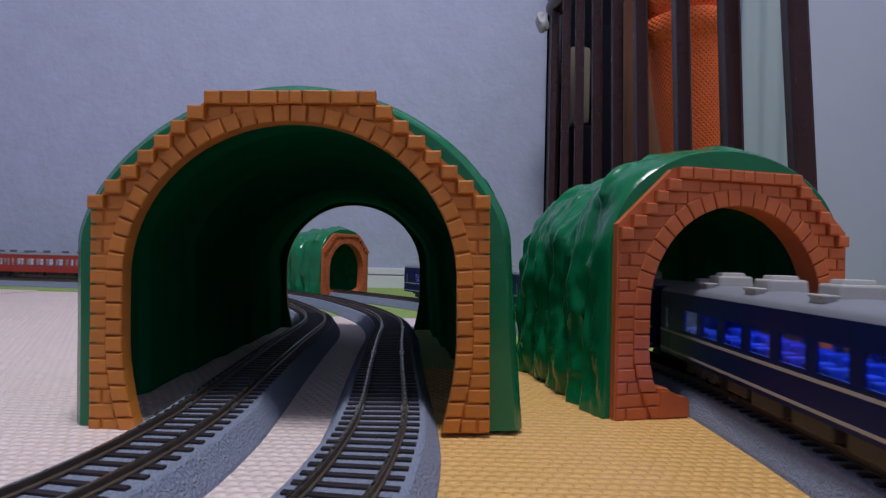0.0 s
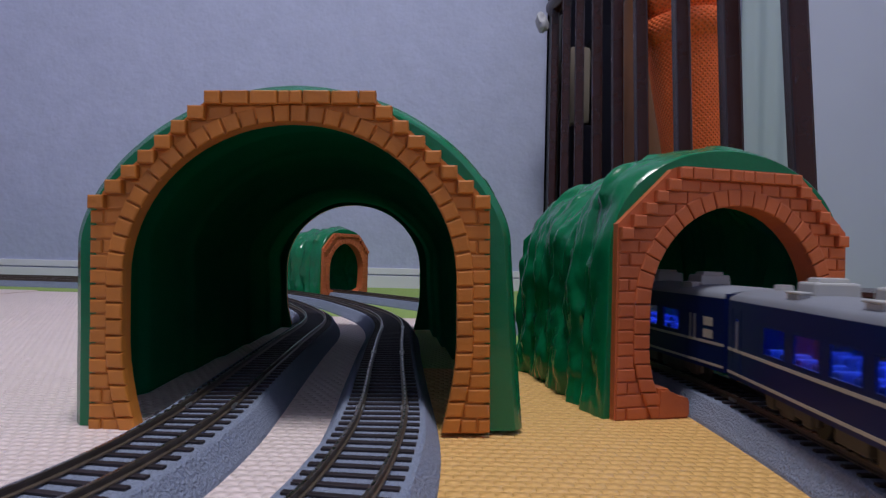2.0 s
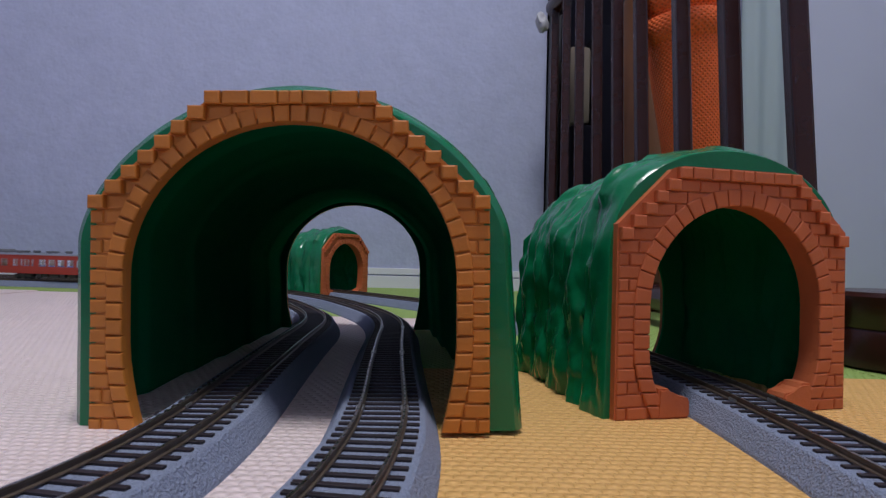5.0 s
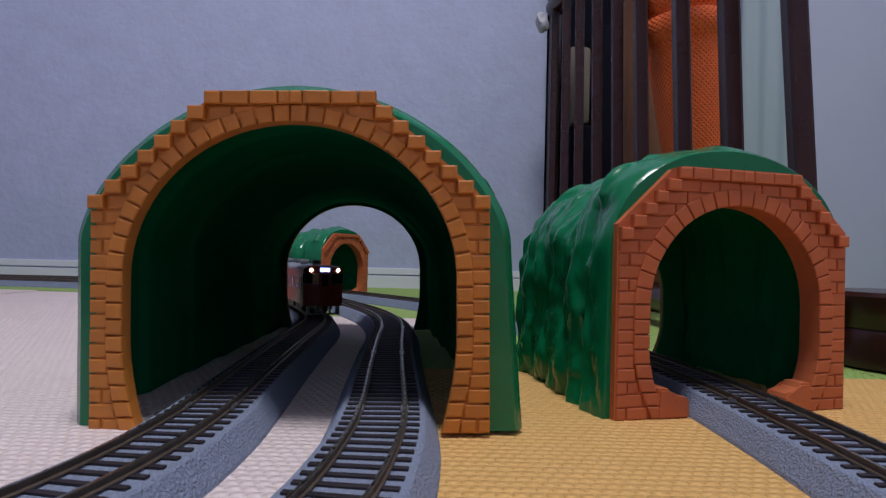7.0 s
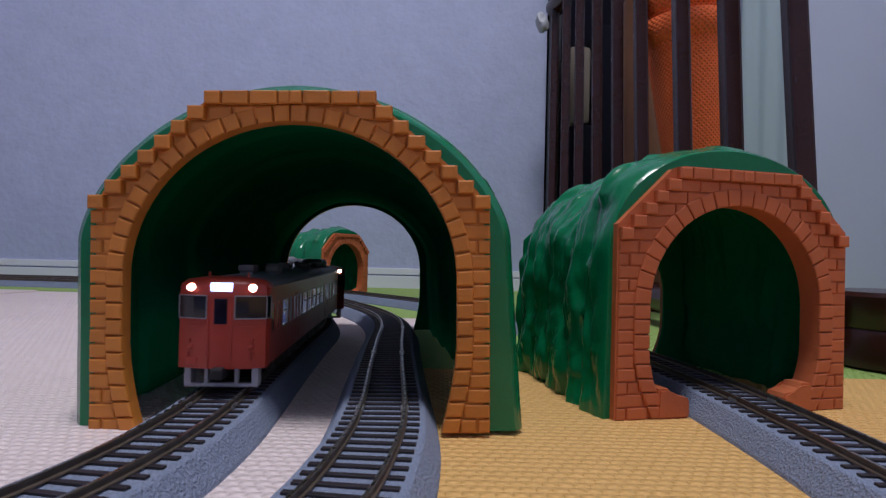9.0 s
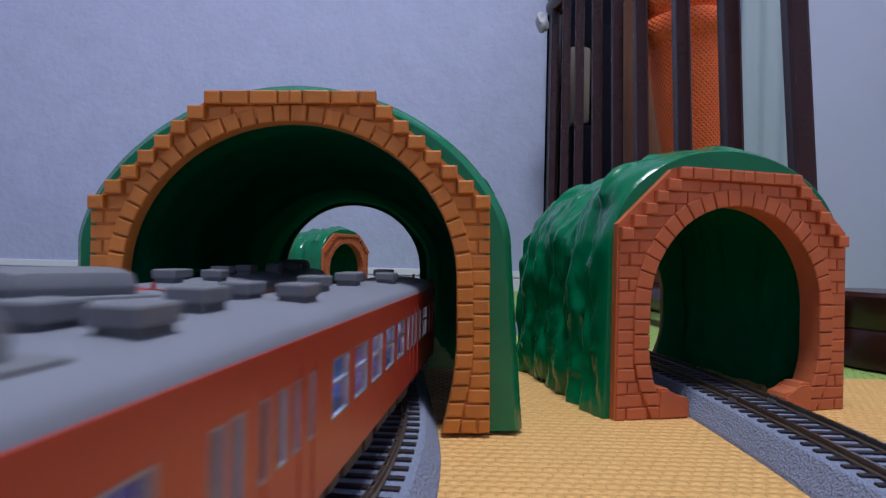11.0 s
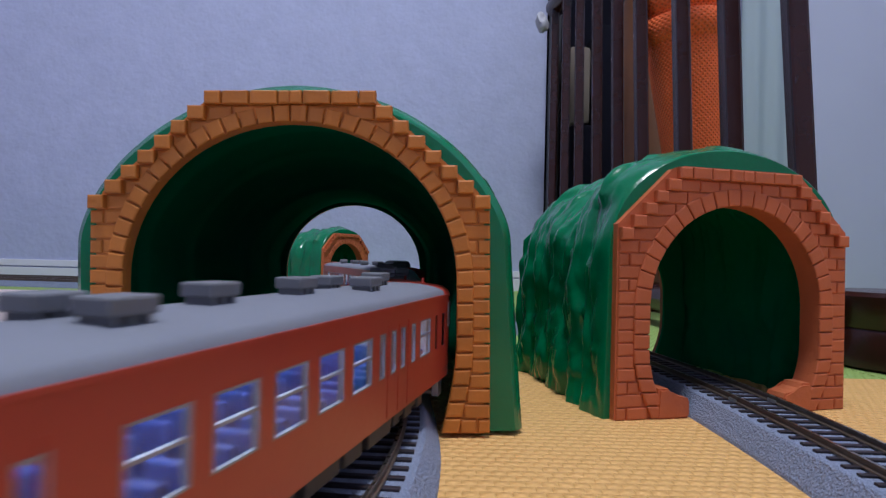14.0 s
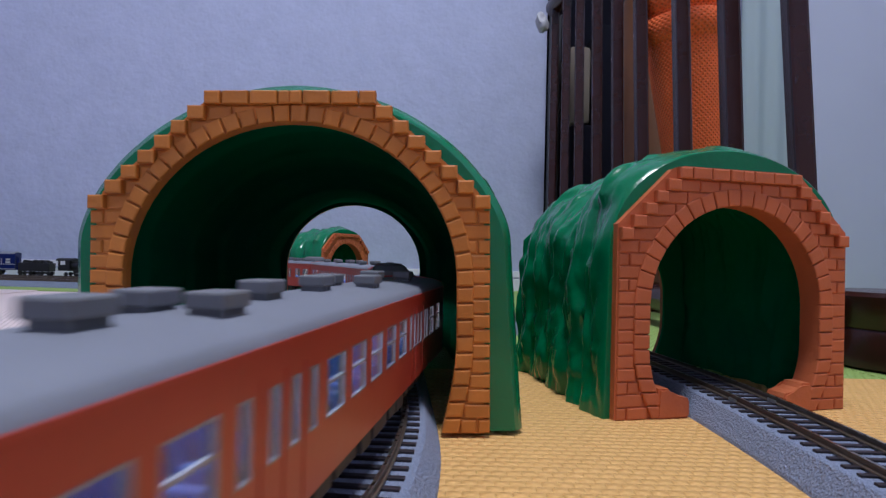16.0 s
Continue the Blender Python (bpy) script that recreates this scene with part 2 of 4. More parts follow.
def ribbon(bm, track, section, step=1):
    """Sweep a closed cross-section (offset, height) along the loop."""
    pts = track.pts[::step]
    t = np.roll(pts, -1, 0) - np.roll(pts, 1, 0)
    t /= np.linalg.norm(t, axis=1)[:, None]
    nx, ny = t[:, 1], -t[:, 0]
    rings = [[bm.verts.new((p[0] + o * a, p[1] + o * b, z)) for o, z in section] for p, a, b in zip(pts, nx, ny)]
    k = len(section)
    for i in range(len(rings)):
        a, b = rings[i], rings[(i + 1) % len(rings)]
        for j in range(k):
            bm.faces.new((a[j], a[(j + 1) % k], b[(j + 1) % k], b[j]))


def build_track(track, label, near_box):
    ob = thing("railway_track", label, "model track", group="model railway tracks")
    bm = bmesh.new()
    ribbon(bm, track, [(-22, 0), (-21.6, 1.5), (-16.5, 9.6), (-15.5, 10.1), (15.5, 10.1), (16.5, 9.6), (21.6, 1.5), (22, 0)], 2)
    part("roadbed", bm, BALLAST, ob, "grey ballast roadbed")
    for side in (-1, 1):
        bm = bmesh.new()
        c = side * 8.5
        ribbon(bm, track, [(c - 1.2, 10.8), (c - 1.1, 11.2), (c - 0.35, 11.5), (c - 0.35, 12.6), (c - 0.6, 12.9), (c - 0.6, 13.42),
                           (c + 0.6, 13.42), (c + 0.6, 12.9), (c + 0.35, 12.6), (c + 0.35, 11.5), (c + 1.1, 11.2), (c + 1.2, 10.8)], 2)
        rail = part("rail", bm, RAIL, ob)
        bm = bmesh.new()
        ribbon(bm, track, [(c - 0.4, 13.42), (c - 0.4, 13.5), (c + 0.4, 13.5), (c + 0.4, 13.42)], 2)
        part("rail_head", bm, RAIL_TOP, rail, "worn shiny rail top")
    # sleepers: single pieces in the near stretch, one joined mesh for the rest
    pitch = 7.3
    count = int(track.length / pitch)
    bm = bmesh.new()
    box(bm, -14.3, 14.3, -1.2, 1.2, 9.0, 10.9, bevel=0.2)
    one = mesh_of("sleeper", bm, TIE)
    rest_v, rest_f = [], []
    x0, x1, y0, y1 = near_box
    for i in range(count):
        s = i * track.length / count
        p, q = track.at(s - 3), track.at(s + 3)
        c, a = (p + q) / 2, math.atan2(q[1] - p[1], q[0] - p[0]) - math.pi / 2
        if x0 < c[0] < x1 and y0 < c[1] < y1:
            o = new("sleeper", one)
            o.parent = ob
            o.matrix_world = Matrix.Translation((c[0] * M, c[1] * M, 0)) @ Matrix.Rotation(a, 4, "Z")
        else:
            k = len(rest_v)
            ca, sa = math.cos(a), math.sin(a)
            for ux, uy, uz in ((-14.3, -1.2, 9), (14.3, -1.2, 9), (14.3, 1.2, 9), (-14.3, 1.2, 9), (-14.3, -1.2, 10.9), (14.3, -1.2, 10.9), (14.3, 1.2, 10.9), (-14.3, 1.2, 10.9)):
                rest_v.append(((c[0] + ux * ca - uy * sa) * M, (c[1] + ux * sa + uy * ca) * M, uz * M))
            rest_f += [(k, k + 1, k + 5, k + 4), (k + 1, k + 2, k + 6, k + 5), (k + 2, k + 3, k + 7, k + 6), (k + 3, k, k + 4, k + 7), (k + 4, k + 5, k + 6, k + 7)]
    me = bpy.data.meshes.new("far_sleepers")
    me.from_pydata(rest_v, [], rest_f)
    me.materials.append(TIE)
    o = new("far_sleepers", me)
    o.parent = ob
    tagged(o, kind="stuff")
    return ob


TRACK_MID = build_track(mid, "grey-ballasted model railway track curving through the wide tunnel", (-70, 60, 60, 640))
TRACK_IN = build_track(inner, "innermost grey-ballasted model track under the wide tunnel", (-180, -60, 60, 640))
TRACK_OUT = build_track(outer, "outer grey-ballasted model track through the small tunnels", (60, 200, 60, 420))


def joiners(track, ob, x, y):
    s = track.near(x, y)
    p, q = track.at(s - 3), track.at(s + 3)
    a = math.atan2(q[1] - p[1], q[0] - p[0]) - math.pi / 2
    for side in (-1, 1):
        for w in (-1.1, 1.1):
            bm = bmesh.new()
            box(bm, side * 8.5 + w - 0.4, side * 8.5 + w + 0.4, -3, 3, 10.9, 12.2, bevel=0.2)
            o = part("rail_joiner", bm, JOINER, ob, "bright metal rail joiner")
            c = track.at(s)
            o.matrix_world = Matrix.Translation((c[0] * M, c[1] * M, 0)) @ Matrix.Rotation(a, 4, "Z")


joiners(mid, TRACK_MID, -22, 236)
joiners(mid, TRACK_MID, -29, 372)
joiners(mid, TRACK_MID, -40, 500)
joiners(inner, TRACK_IN, -88, 232)
joiners(outer, TRACK_OUT, 135, 262)


# ---- the floor of foam tiles ----
FLOOR = thing("floor", "woven-textured foam play mat floor in white, yellow and green", "floor", kind="structure")


tile_rnd = random.Random(11)


def tile(x0, x1, y0, y1, material, label):
    bm = bmesh.new()
    sink = tile_rnd.choice((0.0, 0.9, 1.6)) if x1 <= -352 else 0.0
    box(bm, x0 + 0.5, x1 - 0.5, y0 + 0.5, y1 - 0.5, -11, -sink, bevel=1.0)
    part("foam_tile", bm, material, FLOOR, label)


bm = bmesh.new()
box(bm, -2000, 1000, -1500, 1400, -40, -11)
part("subfloor", bm, BLACK, FLOOR)
xs = [-2000, -1572, -1267, -962, -657, -352, -25, 280, 585, 1000]
ys = [-1500, -1140, -835, -530, -225, 80, 385, 690, 995, 1400]
for i in range(len(xs) - 1):
    for j in range(len(ys) - 1):
        if xs[i] >= -25:
            mm, lab = (MAT_YELLOW, "yellow foam tile") if ys[j] < 385 and xs[i] < 585 else (MAT_GREEN, "green foam tile")
        elif ys[j] >= 995 or (xs[i] >= -352 and ys[j] >= 600):
            mm, lab = MAT_GREEN, "green foam tile"
        else:
            mm, lab = MAT_WHITE, "white foam tile"
        tile(xs[i], xs[i + 1], ys[j], ys[j + 1], mm, lab)

# ---- walls and ceiling ----
WALL_Y = 1330
for name, b, material in (("wall_north", (-2000, 1000, WALL_Y, WALL_Y + 80, -40, 2400), WALLPAPER),
                          ("wall_south", (-2000, 1000, -1580, -1500, -40, 2400), WALLPAPER),
                          ("wall_west", (-2080, -2000, -1580, 1410, -40, 2400), WALLPAPER),
                          ("wall_east", (1000, 1080, -1580, 1410, -40, 2400), WALLPAPER),
                          ("ceiling", (-2080, 1080, -1580, 1410, 2400, 2460), CEILING)):
    bm = bmesh.new()
    box(bm, *b)
    solid(name, bm, material, "lavender grey textured wallpaper on a room wall" if name != "ceiling" else "plain white papered room ceiling", name.split("_")[0], kind="structure")
bm = bmesh.new()
box(bm, -2000, 1000, WALL_Y - 10, WALL_Y, -11, 26, bevel=1)
box(bm, -2000, 1000, WALL_Y - 6, WALL_Y, 29, 43, bevel=1)
solid("baseboard", bm, WHITE_TRIM, "white stepped plastic baseboard along the wall", "baseboard", kind="structure")
bm = bmesh.new()
lathe(bm, [(40, 2400), (230, 2398), (260, 2380), (255, 2340), (200, 2310), (40, 2302)], 40)
bm.transform(Matrix.Translation((20, -50, 0)))
solid("ceiling_light", bm, LAMP_GLOW, "round white ceiling light with a plastic cover", "lamp", smooth=True)


# ---- toy tunnels ----
class Portal:
    """The outline of a tunnel mouth: half widths and heights in millimetres."""

    def __init__(self, foot, wide, spring, rise, ring, half, shoulder, flat, top):
        self.foot, self.wide, self.spring, self.rise, self.ring = foot, wide, spring, rise, ring
        self.half, self.shoulder, self.flat, self.top = half, shoulder, flat, top

    def inner(self, k):
        """Point and outward normal of the opening, k from 0 (foot) over 1 (spring) to 2 (crown)."""
        if k <= 1:
            v = self.spring * k
            e = min(1, v / (self.spring * 0.62))
            w = self.foot + (self.wide - self.foot) * math.sin(e * math.pi / 2)
            return Vector((w, v)), Vector((1, 0.02))
        a = (k - 1) * math.pi / 2
        return Vector((self.wide * math.cos(a), self.spring + self.rise * math.sin(a))), Vector((math.cos(a), math.sin(a)))

    def outer(self, k, grow=0.0):
        half, shoulder, flat, top = self.half + grow, self.shoulder + grow * 0.6, self.flat + grow * 0.6, self.top + grow
        if k <= 1:
            return Vector((half, self.spring * k))
        a = (k - 1) * math.pi / 2
        c, s = math.cos(a), math.sin(a)
        o = self.spring
        t = min(half / max(c, 1e-6), (top - o) / max(s, 1e-6))
        # the sloping shoulder from (half, shoulder) to (flat, top)
        nx, ny = top - shoulder, half - flat
        t2 = (nx * half + ny * (shoulder - o)) / max(nx * c + ny * s, 1e-6)
        return Vector((c, s)) * min(t, t2) + Vector((0, o))


def stations(n_leg=9, n_arch=18):
    ks = [i / n_leg for i in range(n_leg)] + [1 + i / n_arch for i in range(n_arch + 1)]
    return [(k, 1) for k in ks] + [(k, -1) for k in ks[-2::-1]]


def slab(bm, portal, y0, y1, inset=0.0):
    """The plate of a portal, pierced by the opening."""
    rows = []
    for k, sg in stations():
        a, _ = portal.inner(k)
        b = portal.outer(k, -inset)
        rows.append([bm.verts.new((sg * p.x, y, p.y)) for p, y in ((a, y0), (b, y0), (b, y1), (a, y1))])
    for a, b in zip(rows, rows[1:]):
        for i in range(4):
            bm.faces.new((a[i], a[(i + 1) % 4], b[(i + 1) % 4], b[i]))
    bm.faces.new(rows[0])
    bm.faces.new(rows[-1][::-1])


def prism(bm, quad, y0, y1, c=0.75):
    """A brick: a four-sided block with a rounded front."""
    mid_p = sum(quad, Vector((0, 0))) / 4
    ins = [p + (mid_p - p).normalized() * c * 1.4 for p in quad]
    back = [bm.verts.new((p.x, y1, p.y)) for p in quad]
    edge = [bm.verts.new((p.x, y0 + c, p.y)) for p in quad]
    soft = [bm.verts.new((p.x * .7 + q.x * .3, y0 + c * .3, p.y * .7 + q.y * .3)) for p, q in zip(quad, ins)]
    face = [bm.verts.new((p.x, y0, p.y)) for p in ins]
    for a, b in ((back, edge), (edge, soft), (soft, face)):
        for i in range(4):
            bm.faces.new((a[i], a[(i + 1) % 4], b[(i + 1) % 4], b[i]))
    bm.faces.new(face)


def bricks_of(portal, course, length, seed, material, parent, voussoir, joint):
    rnd = random.Random(seed)
    J = joint

    def add(quad, y0):
        q = [Vector(p) for p in quad]
        q = [p + Vector((rnd.uniform(-.08, .08), rnd.uniform(-.08, .08))) for p in q]
        bm = bmesh.new()
        prism(bm, q, y0 + rnd.uniform(-.12, .12), 0.2)
        part("brick", bm, material, parent)

    # ring stones along the opening
    ks, acc, last, marks = np.linspace(0, 2, 400), 0.0, None, [0.0]
    for k in ks:
        p, _ = portal.inner(k)
        if last is not None:
            acc += (p - last).length
        last = p
        marks.append(acc)
    total = marks[-1]
    n = max(6, round(total / voussoir))
    for sg in (1, -1):
        for i in range(n):
            k0, k1 = [float(np.interp(f * total / n, marks[1:], ks)) for f in (i, i + 1)]
            (a, na), (b, nb) = portal.inner(k0), portal.inner(k1)
            e = (b - a).normalized() * J
            ra = rb = portal.ring
            quad = [a + e, a + na.normalized() * ra + e, b + nb.normalized() * rb - e, b - e]
            add([(sg * p.x, p.y) for p in quad], -3.2)

    def ring_edge(v):
        if v < portal.spring:
            return portal.inner(v / portal.spring)[0].x + portal.ring
        r = (portal.rise + portal.ring, portal.wide + portal.ring)
        h = (v - portal.spring) / r[0]
        return r[1] * math.sqrt(1 - h * h) if h < 1 else 0.0

    rows = int(round(portal.top / course))
    ch = portal.top / rows
    steps = max(1, round((portal.top - portal.shoulder) / ch))
    for j in range(rows):
        v0, v1 = j * ch + J, (j + 1) * ch - J
        down = rows - 1 - j
        edge = portal.flat + (portal.half - portal.flat) * min(1, down / steps)
        i0 = i1 = max(0.0, ring_edge(v1) - 0.5)
        if edge - min(i0, i1) < 1.5:
            continue
        for sg in (1, -1):
            stair = down <= steps
            x = edge
            first = True
            while x > max(i1, 0) + 0.8:
                w = length * (0.52 if (first and j % 2 == 0 and not stair) else 0.64 if first and stair else 1) * rnd.uniform(.94, 1.06)
                xa = x - w
                lo0, lo1 = max(xa + J, i0), max(xa + J, i1)
                if xa - max(i0, i1) < length * 0.35:
                    lo0, lo1 = i0, i1
                    xa = min(i0, i1)
                if x - J - lo0 > 0.6 or x - J - lo1 > 0.9:
                    q = [(sg * min(lo0, x - J - .3), v0), (sg * (x - J), v0), (sg * (x - J), v1), (sg * min(lo1, x - J - .3), v1)]
                    add(q, -4.6 if (stair and (first or down == 0)) else -2.4)
                x = xa
                first = False


def shell(bm, portal, length, skew, lump, grow, seed, rear_scale=1.0, flute=0.0, y_start=0.0, swell=None, crest=3.0, hollow=False, ribs=0.0, flare=(1.5, 1.5), dome=1.0, fine=1):
    """The moulded hill over a tunnel, with an inner and an outer skin."""
    n = 44 * fine
    st = stations(10 * fine, 16 * fine)
    outs, ins = [], []
    for i in range(n + 1):
        f = i / n
        y = y_start + f * length
        e = min(1.0, f * 7)
        ro, ri = [], []
        for k, sg in st:
            a, na = portal.inner(k)
            c = Vector((0, portal.spring * 0.6))
            # a rounded hill: upright sides and an elliptic crown
            lift = portal.shoulder * 0.8
            if k <= 1:
                p = Vector((portal.half + grow + flare[sg > 0] * (1 - k), lift * k))
            else:
                w = (k - 1) * math.pi / 2
                p = Vector(((portal.half + grow) * math.cos(w), lift + (portal.top + crest - lift) * math.sin(w) ** dome))
            q3 = Vector((sg * p.x * 0.045, y * 0.045, p.y * 0.045 + seed))
            d = lump * (noise.noise(q3) * 1.1 + 0.55 * noise.noise(q3 * 2.3))
            ang = math.atan2(p.y - c.y, sg * p.x)
            ridge = abs(math.sin(y * 0.085 + seed + 1.2 * noise.noise(Vector((ang * 1.3, seed, 0)))))
            d += flute * (ridge - 0.55) * (1.0 if k < 1.55 else 0.5)
            d += 0.35 * flute * noise.noise(q3 * 5.5)
            if swell:
                d += swell(f, k, sg)
            dirv = (p - c).normalized()
            if k < 0.4:
                dirv = Vector((1, 0))
            plain = p
            lip = max(0.0, 1 - f * length / 6.0)
            p = p + dirv * (d * e - 0.4 * grow * (1 - math.sqrt(1 - lip * lip)))
            if k == 0:
                p.y = 0
            s = 1 + (rear_scale - 1) * f
            ro.append(bm.verts.new((sg * p.x * s + skew * f, y, max(0, p.y) * s)))
            g = 2.5 + e * (1.6 * noise.noise(Vector((sg * a.x * .03, y * .02, a.y * .03 + seed + 9))) + 2.2 * (int(y / 47) % 2))
            r = a + na.normalized() * max(0.4, g)
            if hollow and i > 0:
                q = (plain - dirv * 1.5 if ribs else p) - dirv * (2.6 + ribs * int(f * 6))
                r = q if q.length > a.length + 1 else r
            if k == 0:
                r.y = 0
            ri.append(bm.verts.new((sg * r.x * s + skew * f, y, r.y * s)))
        outs.append(ro)
        ins.append(ri)
    m = len(st)
    for rows, flip in ((outs, False), (ins, True)):
        for a, b in zip(rows, rows[1:]):
            for j in range(m - 1):
                q = (a[j], a[j + 1], b[j + 1], b[j])
                bm.faces.new(q[::-1] if flip else q)
    for a, b in ((outs[0], ins[0]), (outs[-1], ins[-1])):
        for j in range(m - 1):
            bm.faces.new((a[j], a[j + 1], b[j + 1], b[j]))
    for j in (0, m - 1):
        for i in range(n):
            bm.faces.new((outs[i][j], outs[i + 1][j], ins[i + 1][j], ins[i][j]))


def tunnel(label, portal, m, length, skew, brick_mat, lump, grow, seed, course, blen, voussoir, flute, swell=None, rear_scale=1.0, feet=0.0, crest=3.0, plate=2.5, hollow=False, ribs=0.0, flare=(1.5, 1.5), dome=1.0, thick=4.0, joint=0.32, fine=1):
    ob = thing("toy_tunnel", label, "toy tunnel", group="toy tunnels", m=m)
    bm = bmesh.new()
    shell(bm, portal, length, skew, lump, grow, seed, rear_scale, flute, 2.0, swell, crest, hollow, ribs, flare, dome, fine)
    skin = part("hill_shell", bm, GREEN, ob, "glossy moulded green plastic hill", smooth=True)
    skin.data.materials.append(GREEN_IN)
    m_st, n_st = len(stations(10 * fine, 16 * fine)) - 1, 44 * fine
    for i in range(m_st * n_st, 2 * m_st * n_st):
        skin.data.polygons[i].material_index = 1
    bm = bmesh.new()
    slab(bm, portal, -1.5, thick, plate)
    front = part("portal", bm, brick_mat, ob, "moulded brick tunnel portal")
    if feet:
        for sg in (-1, 1):
            bm = bmesh.new()
            w = portal.foot
            line = [(w + 6, 0), (w - feet, 0), (w - feet - 1, 2), (w - feet - 1, 7), (w - feet, 9), (w - 5, 10), (w - 1.5, 11.2), (w, 13.5), (w + 5, 13.5)]
            fr, bk = [[bm.verts.new((sg * x, y, z)) for x, z in line] for y in (-3.6, 8.5)]
            for a in range(len(line)):
                b = (a + 1) % len(line)
                bm.faces.new((fr[a], fr[b], bk[b], bk[a]))
            bm.faces.new(fr)
            bm.faces.new(bk[::-1])
            bmesh.ops.bevel(bm, geom=[e for e in bm.edges if len({v.co.y for v in e.verts}) == 1], offset=0.9, segments=2, affect="EDGES")
            part("portal_foot", bm, brick_mat, front)
    bricks_of(portal, course, blen, seed, brick_mat, front, voussoir, joint)
    bm = bmesh.new()
    slab(bm, portal, 0, 2.5, 1.5)
    bm.transform(Matrix.Translation((skew, length + 1.5, 0)) @ Matrix.Diagonal((rear_scale, 1, rear_scale, 1)))
    part("rear_portal", bm, brick_mat, ob, "brick portal at the far end")
    bm = bmesh.new()
    slab(bm, portal, -2.0, -0.2, -2.0)
    bm.transform(Matrix.Translation((skew, length + 1.5, 0)) @ Matrix.Diagonal((rear_scale, 1, rear_scale, 1)))
    part("rear_lining", bm, GREEN_IN, ob)
    return ob


def swell_a(f, k, sg):
    d = 2.0 * math.sin(f * 9 + sg)
    if sg > 0:
        d += 1.5 * math.exp(-((k - 1.15) / 0.28) ** 2) * math.exp(-((f - 0.1) / 0.2) ** 2)
    if sg > 0 and 1.05 < k < 1.5:
        d += 7 * math.exp(-((f - 0.16) / 0.1) ** 2) * math.exp(-((k - 1.3) / 0.18) ** 2)
    return d


WIDE = Portal(59, 65, 60, 61.5, 6.5, 78.3, 93.5, 33.7, 133.5)
tunnel("wide green plastic toy tunnel with ochre brick arch over two tracks", WIDE, pose(-58.0 * M, 240 * M, 0, 0, -1.3, 0), 336, -25, BRICK_A, 2.5, 9.0, 3.1,
       5.75, 10.6, 6.3, 2.0, swell_a, rear_scale=0.965, hollow=True, ribs=2.6, flare=(0.0, 4.5), crest=4.5, dome=1.25, fine=2)


def small(z):
    return Portal(*[v * z for v in (37, 47, 50, 47, 8.0, 63, 86, 34, 113.5)])


def swell_b(f, k, sg):
    """Steep folds of the moulded rock, with sharp rills between them."""
    d = 4.0 * math.exp(-((f - 0.12) / 0.1) ** 2) * (1 if k > 1.3 else 0)
    u = f * 5.2 + 0.5 * noise.noise(Vector((f * 3, k * 2.2, 1.7)))
    rill = abs(math.sin(math.pi * u)) ** 0.6
    low = max(0.0, min(1.0, 1.75 - k))
    d += 4.5 * low * (rill - 0.7)
    for q, amp in ((1.0, 2.6), (2.1, 1.8), (4.3, 1.0), (9.0, 0.45)):
        d += amp * noise.noise(Vector((f * 8 * q, k * 1.1 * q, 4.0 + q)))
    if 1.2 < k < 1.8:
        d += 3.0 * math.sin(f * 9 + 1.0) * math.sin((k - 1.2) / 0.6 * math.pi)
    return d


B_TURN = 15.3
tunnel("small green plastic toy tunnel with rust-brown brick arch on yellow mat", small(1), pose(137.4 * M, 286.5 * M, 0, 0, 0, B_TURN), 128, 8, BRICK_B, 2.5, 3.5, 7.7,
       5.6, 10.5, 6.6, 1.5, swell_b, rear_scale=0.94, feet=10, crest=11, plate=-0.5, hollow=True, thick=9.0, dome=0.85, joint=0.22, fine=3)
tunnel("small green plastic toy tunnel with rust-brown arch near the wall", small(0.91), pose(-158.5 * M, 1000 * M, 0, 0, 0, 60), 112, 0, BRICK_B, 2.5, 3.5, 12.4,
       5.2, 9.8, 6.2, 1.5, swell_b, rear_scale=0.94, feet=11, crest=9, plate=-0.5, hollow=True, thick=9.0, dome=0.85, joint=0.22, fine=2)


# ---- the barred fence and what stands behind it ----
FENCE = thing("play_fence", "dark brown wooden barred play fence standing by the wall", "fence")


def bar(x, y, w, d, z1, name="bar", lean=0.0):
    bm = bmesh.new()
    box(bm, -w / 2, w / 2, -d / 2, d / 2, 0, z1, bevel=2.5)
    o = part(name, bm, DARKWOOD, FENCE)
    o.matrix_world = pose(x * M, y * M, 0, 0, -lean, -9)


for slope, y, lean in ((0.176, 1130, 0), (0.197, 1045, 0.3), (0.221, 975, 0.6), (0.252, 890, 0.9), (0.288, 800, 1.2), (0.330, 715, 1.6), (0.401, 610, 2.0), (0.485, 530, 2.4)):
    bar(slope * y, y, 14, 24, 560, lean=lean)
bar(0.606 * 452, 452, 15, 17, 640, "post", 3.4)
for z in (545, 30):
    bm = bmesh.new()
    a, b = Vector((200, 1150, z)), Vector((266, 440, z))
    rod(bm, a, b, 17, 17, 16)
    part("top_rail" if z > 100 else "bottom_rail", bm, DARKWOOD, FENCE, smooth=True)
bm = bmesh.new()
bmesh.ops.create_icosphere(bm, subdivisions=3, radius=12)
for v in bm.verts:
    v.co *= 1 + 0.5 * noise.noise(v.co * 0.09) + 0.2 * noise.noise(v.co * 0.3)
    v.co.z *= 1.5
solid("plastic_bag", bm, GREY_PLASTIC, "small crumpled white plastic bag hung on the fence end", "bag", m=pose(176 * M, 1140 * M, 515 * M), smooth=True)

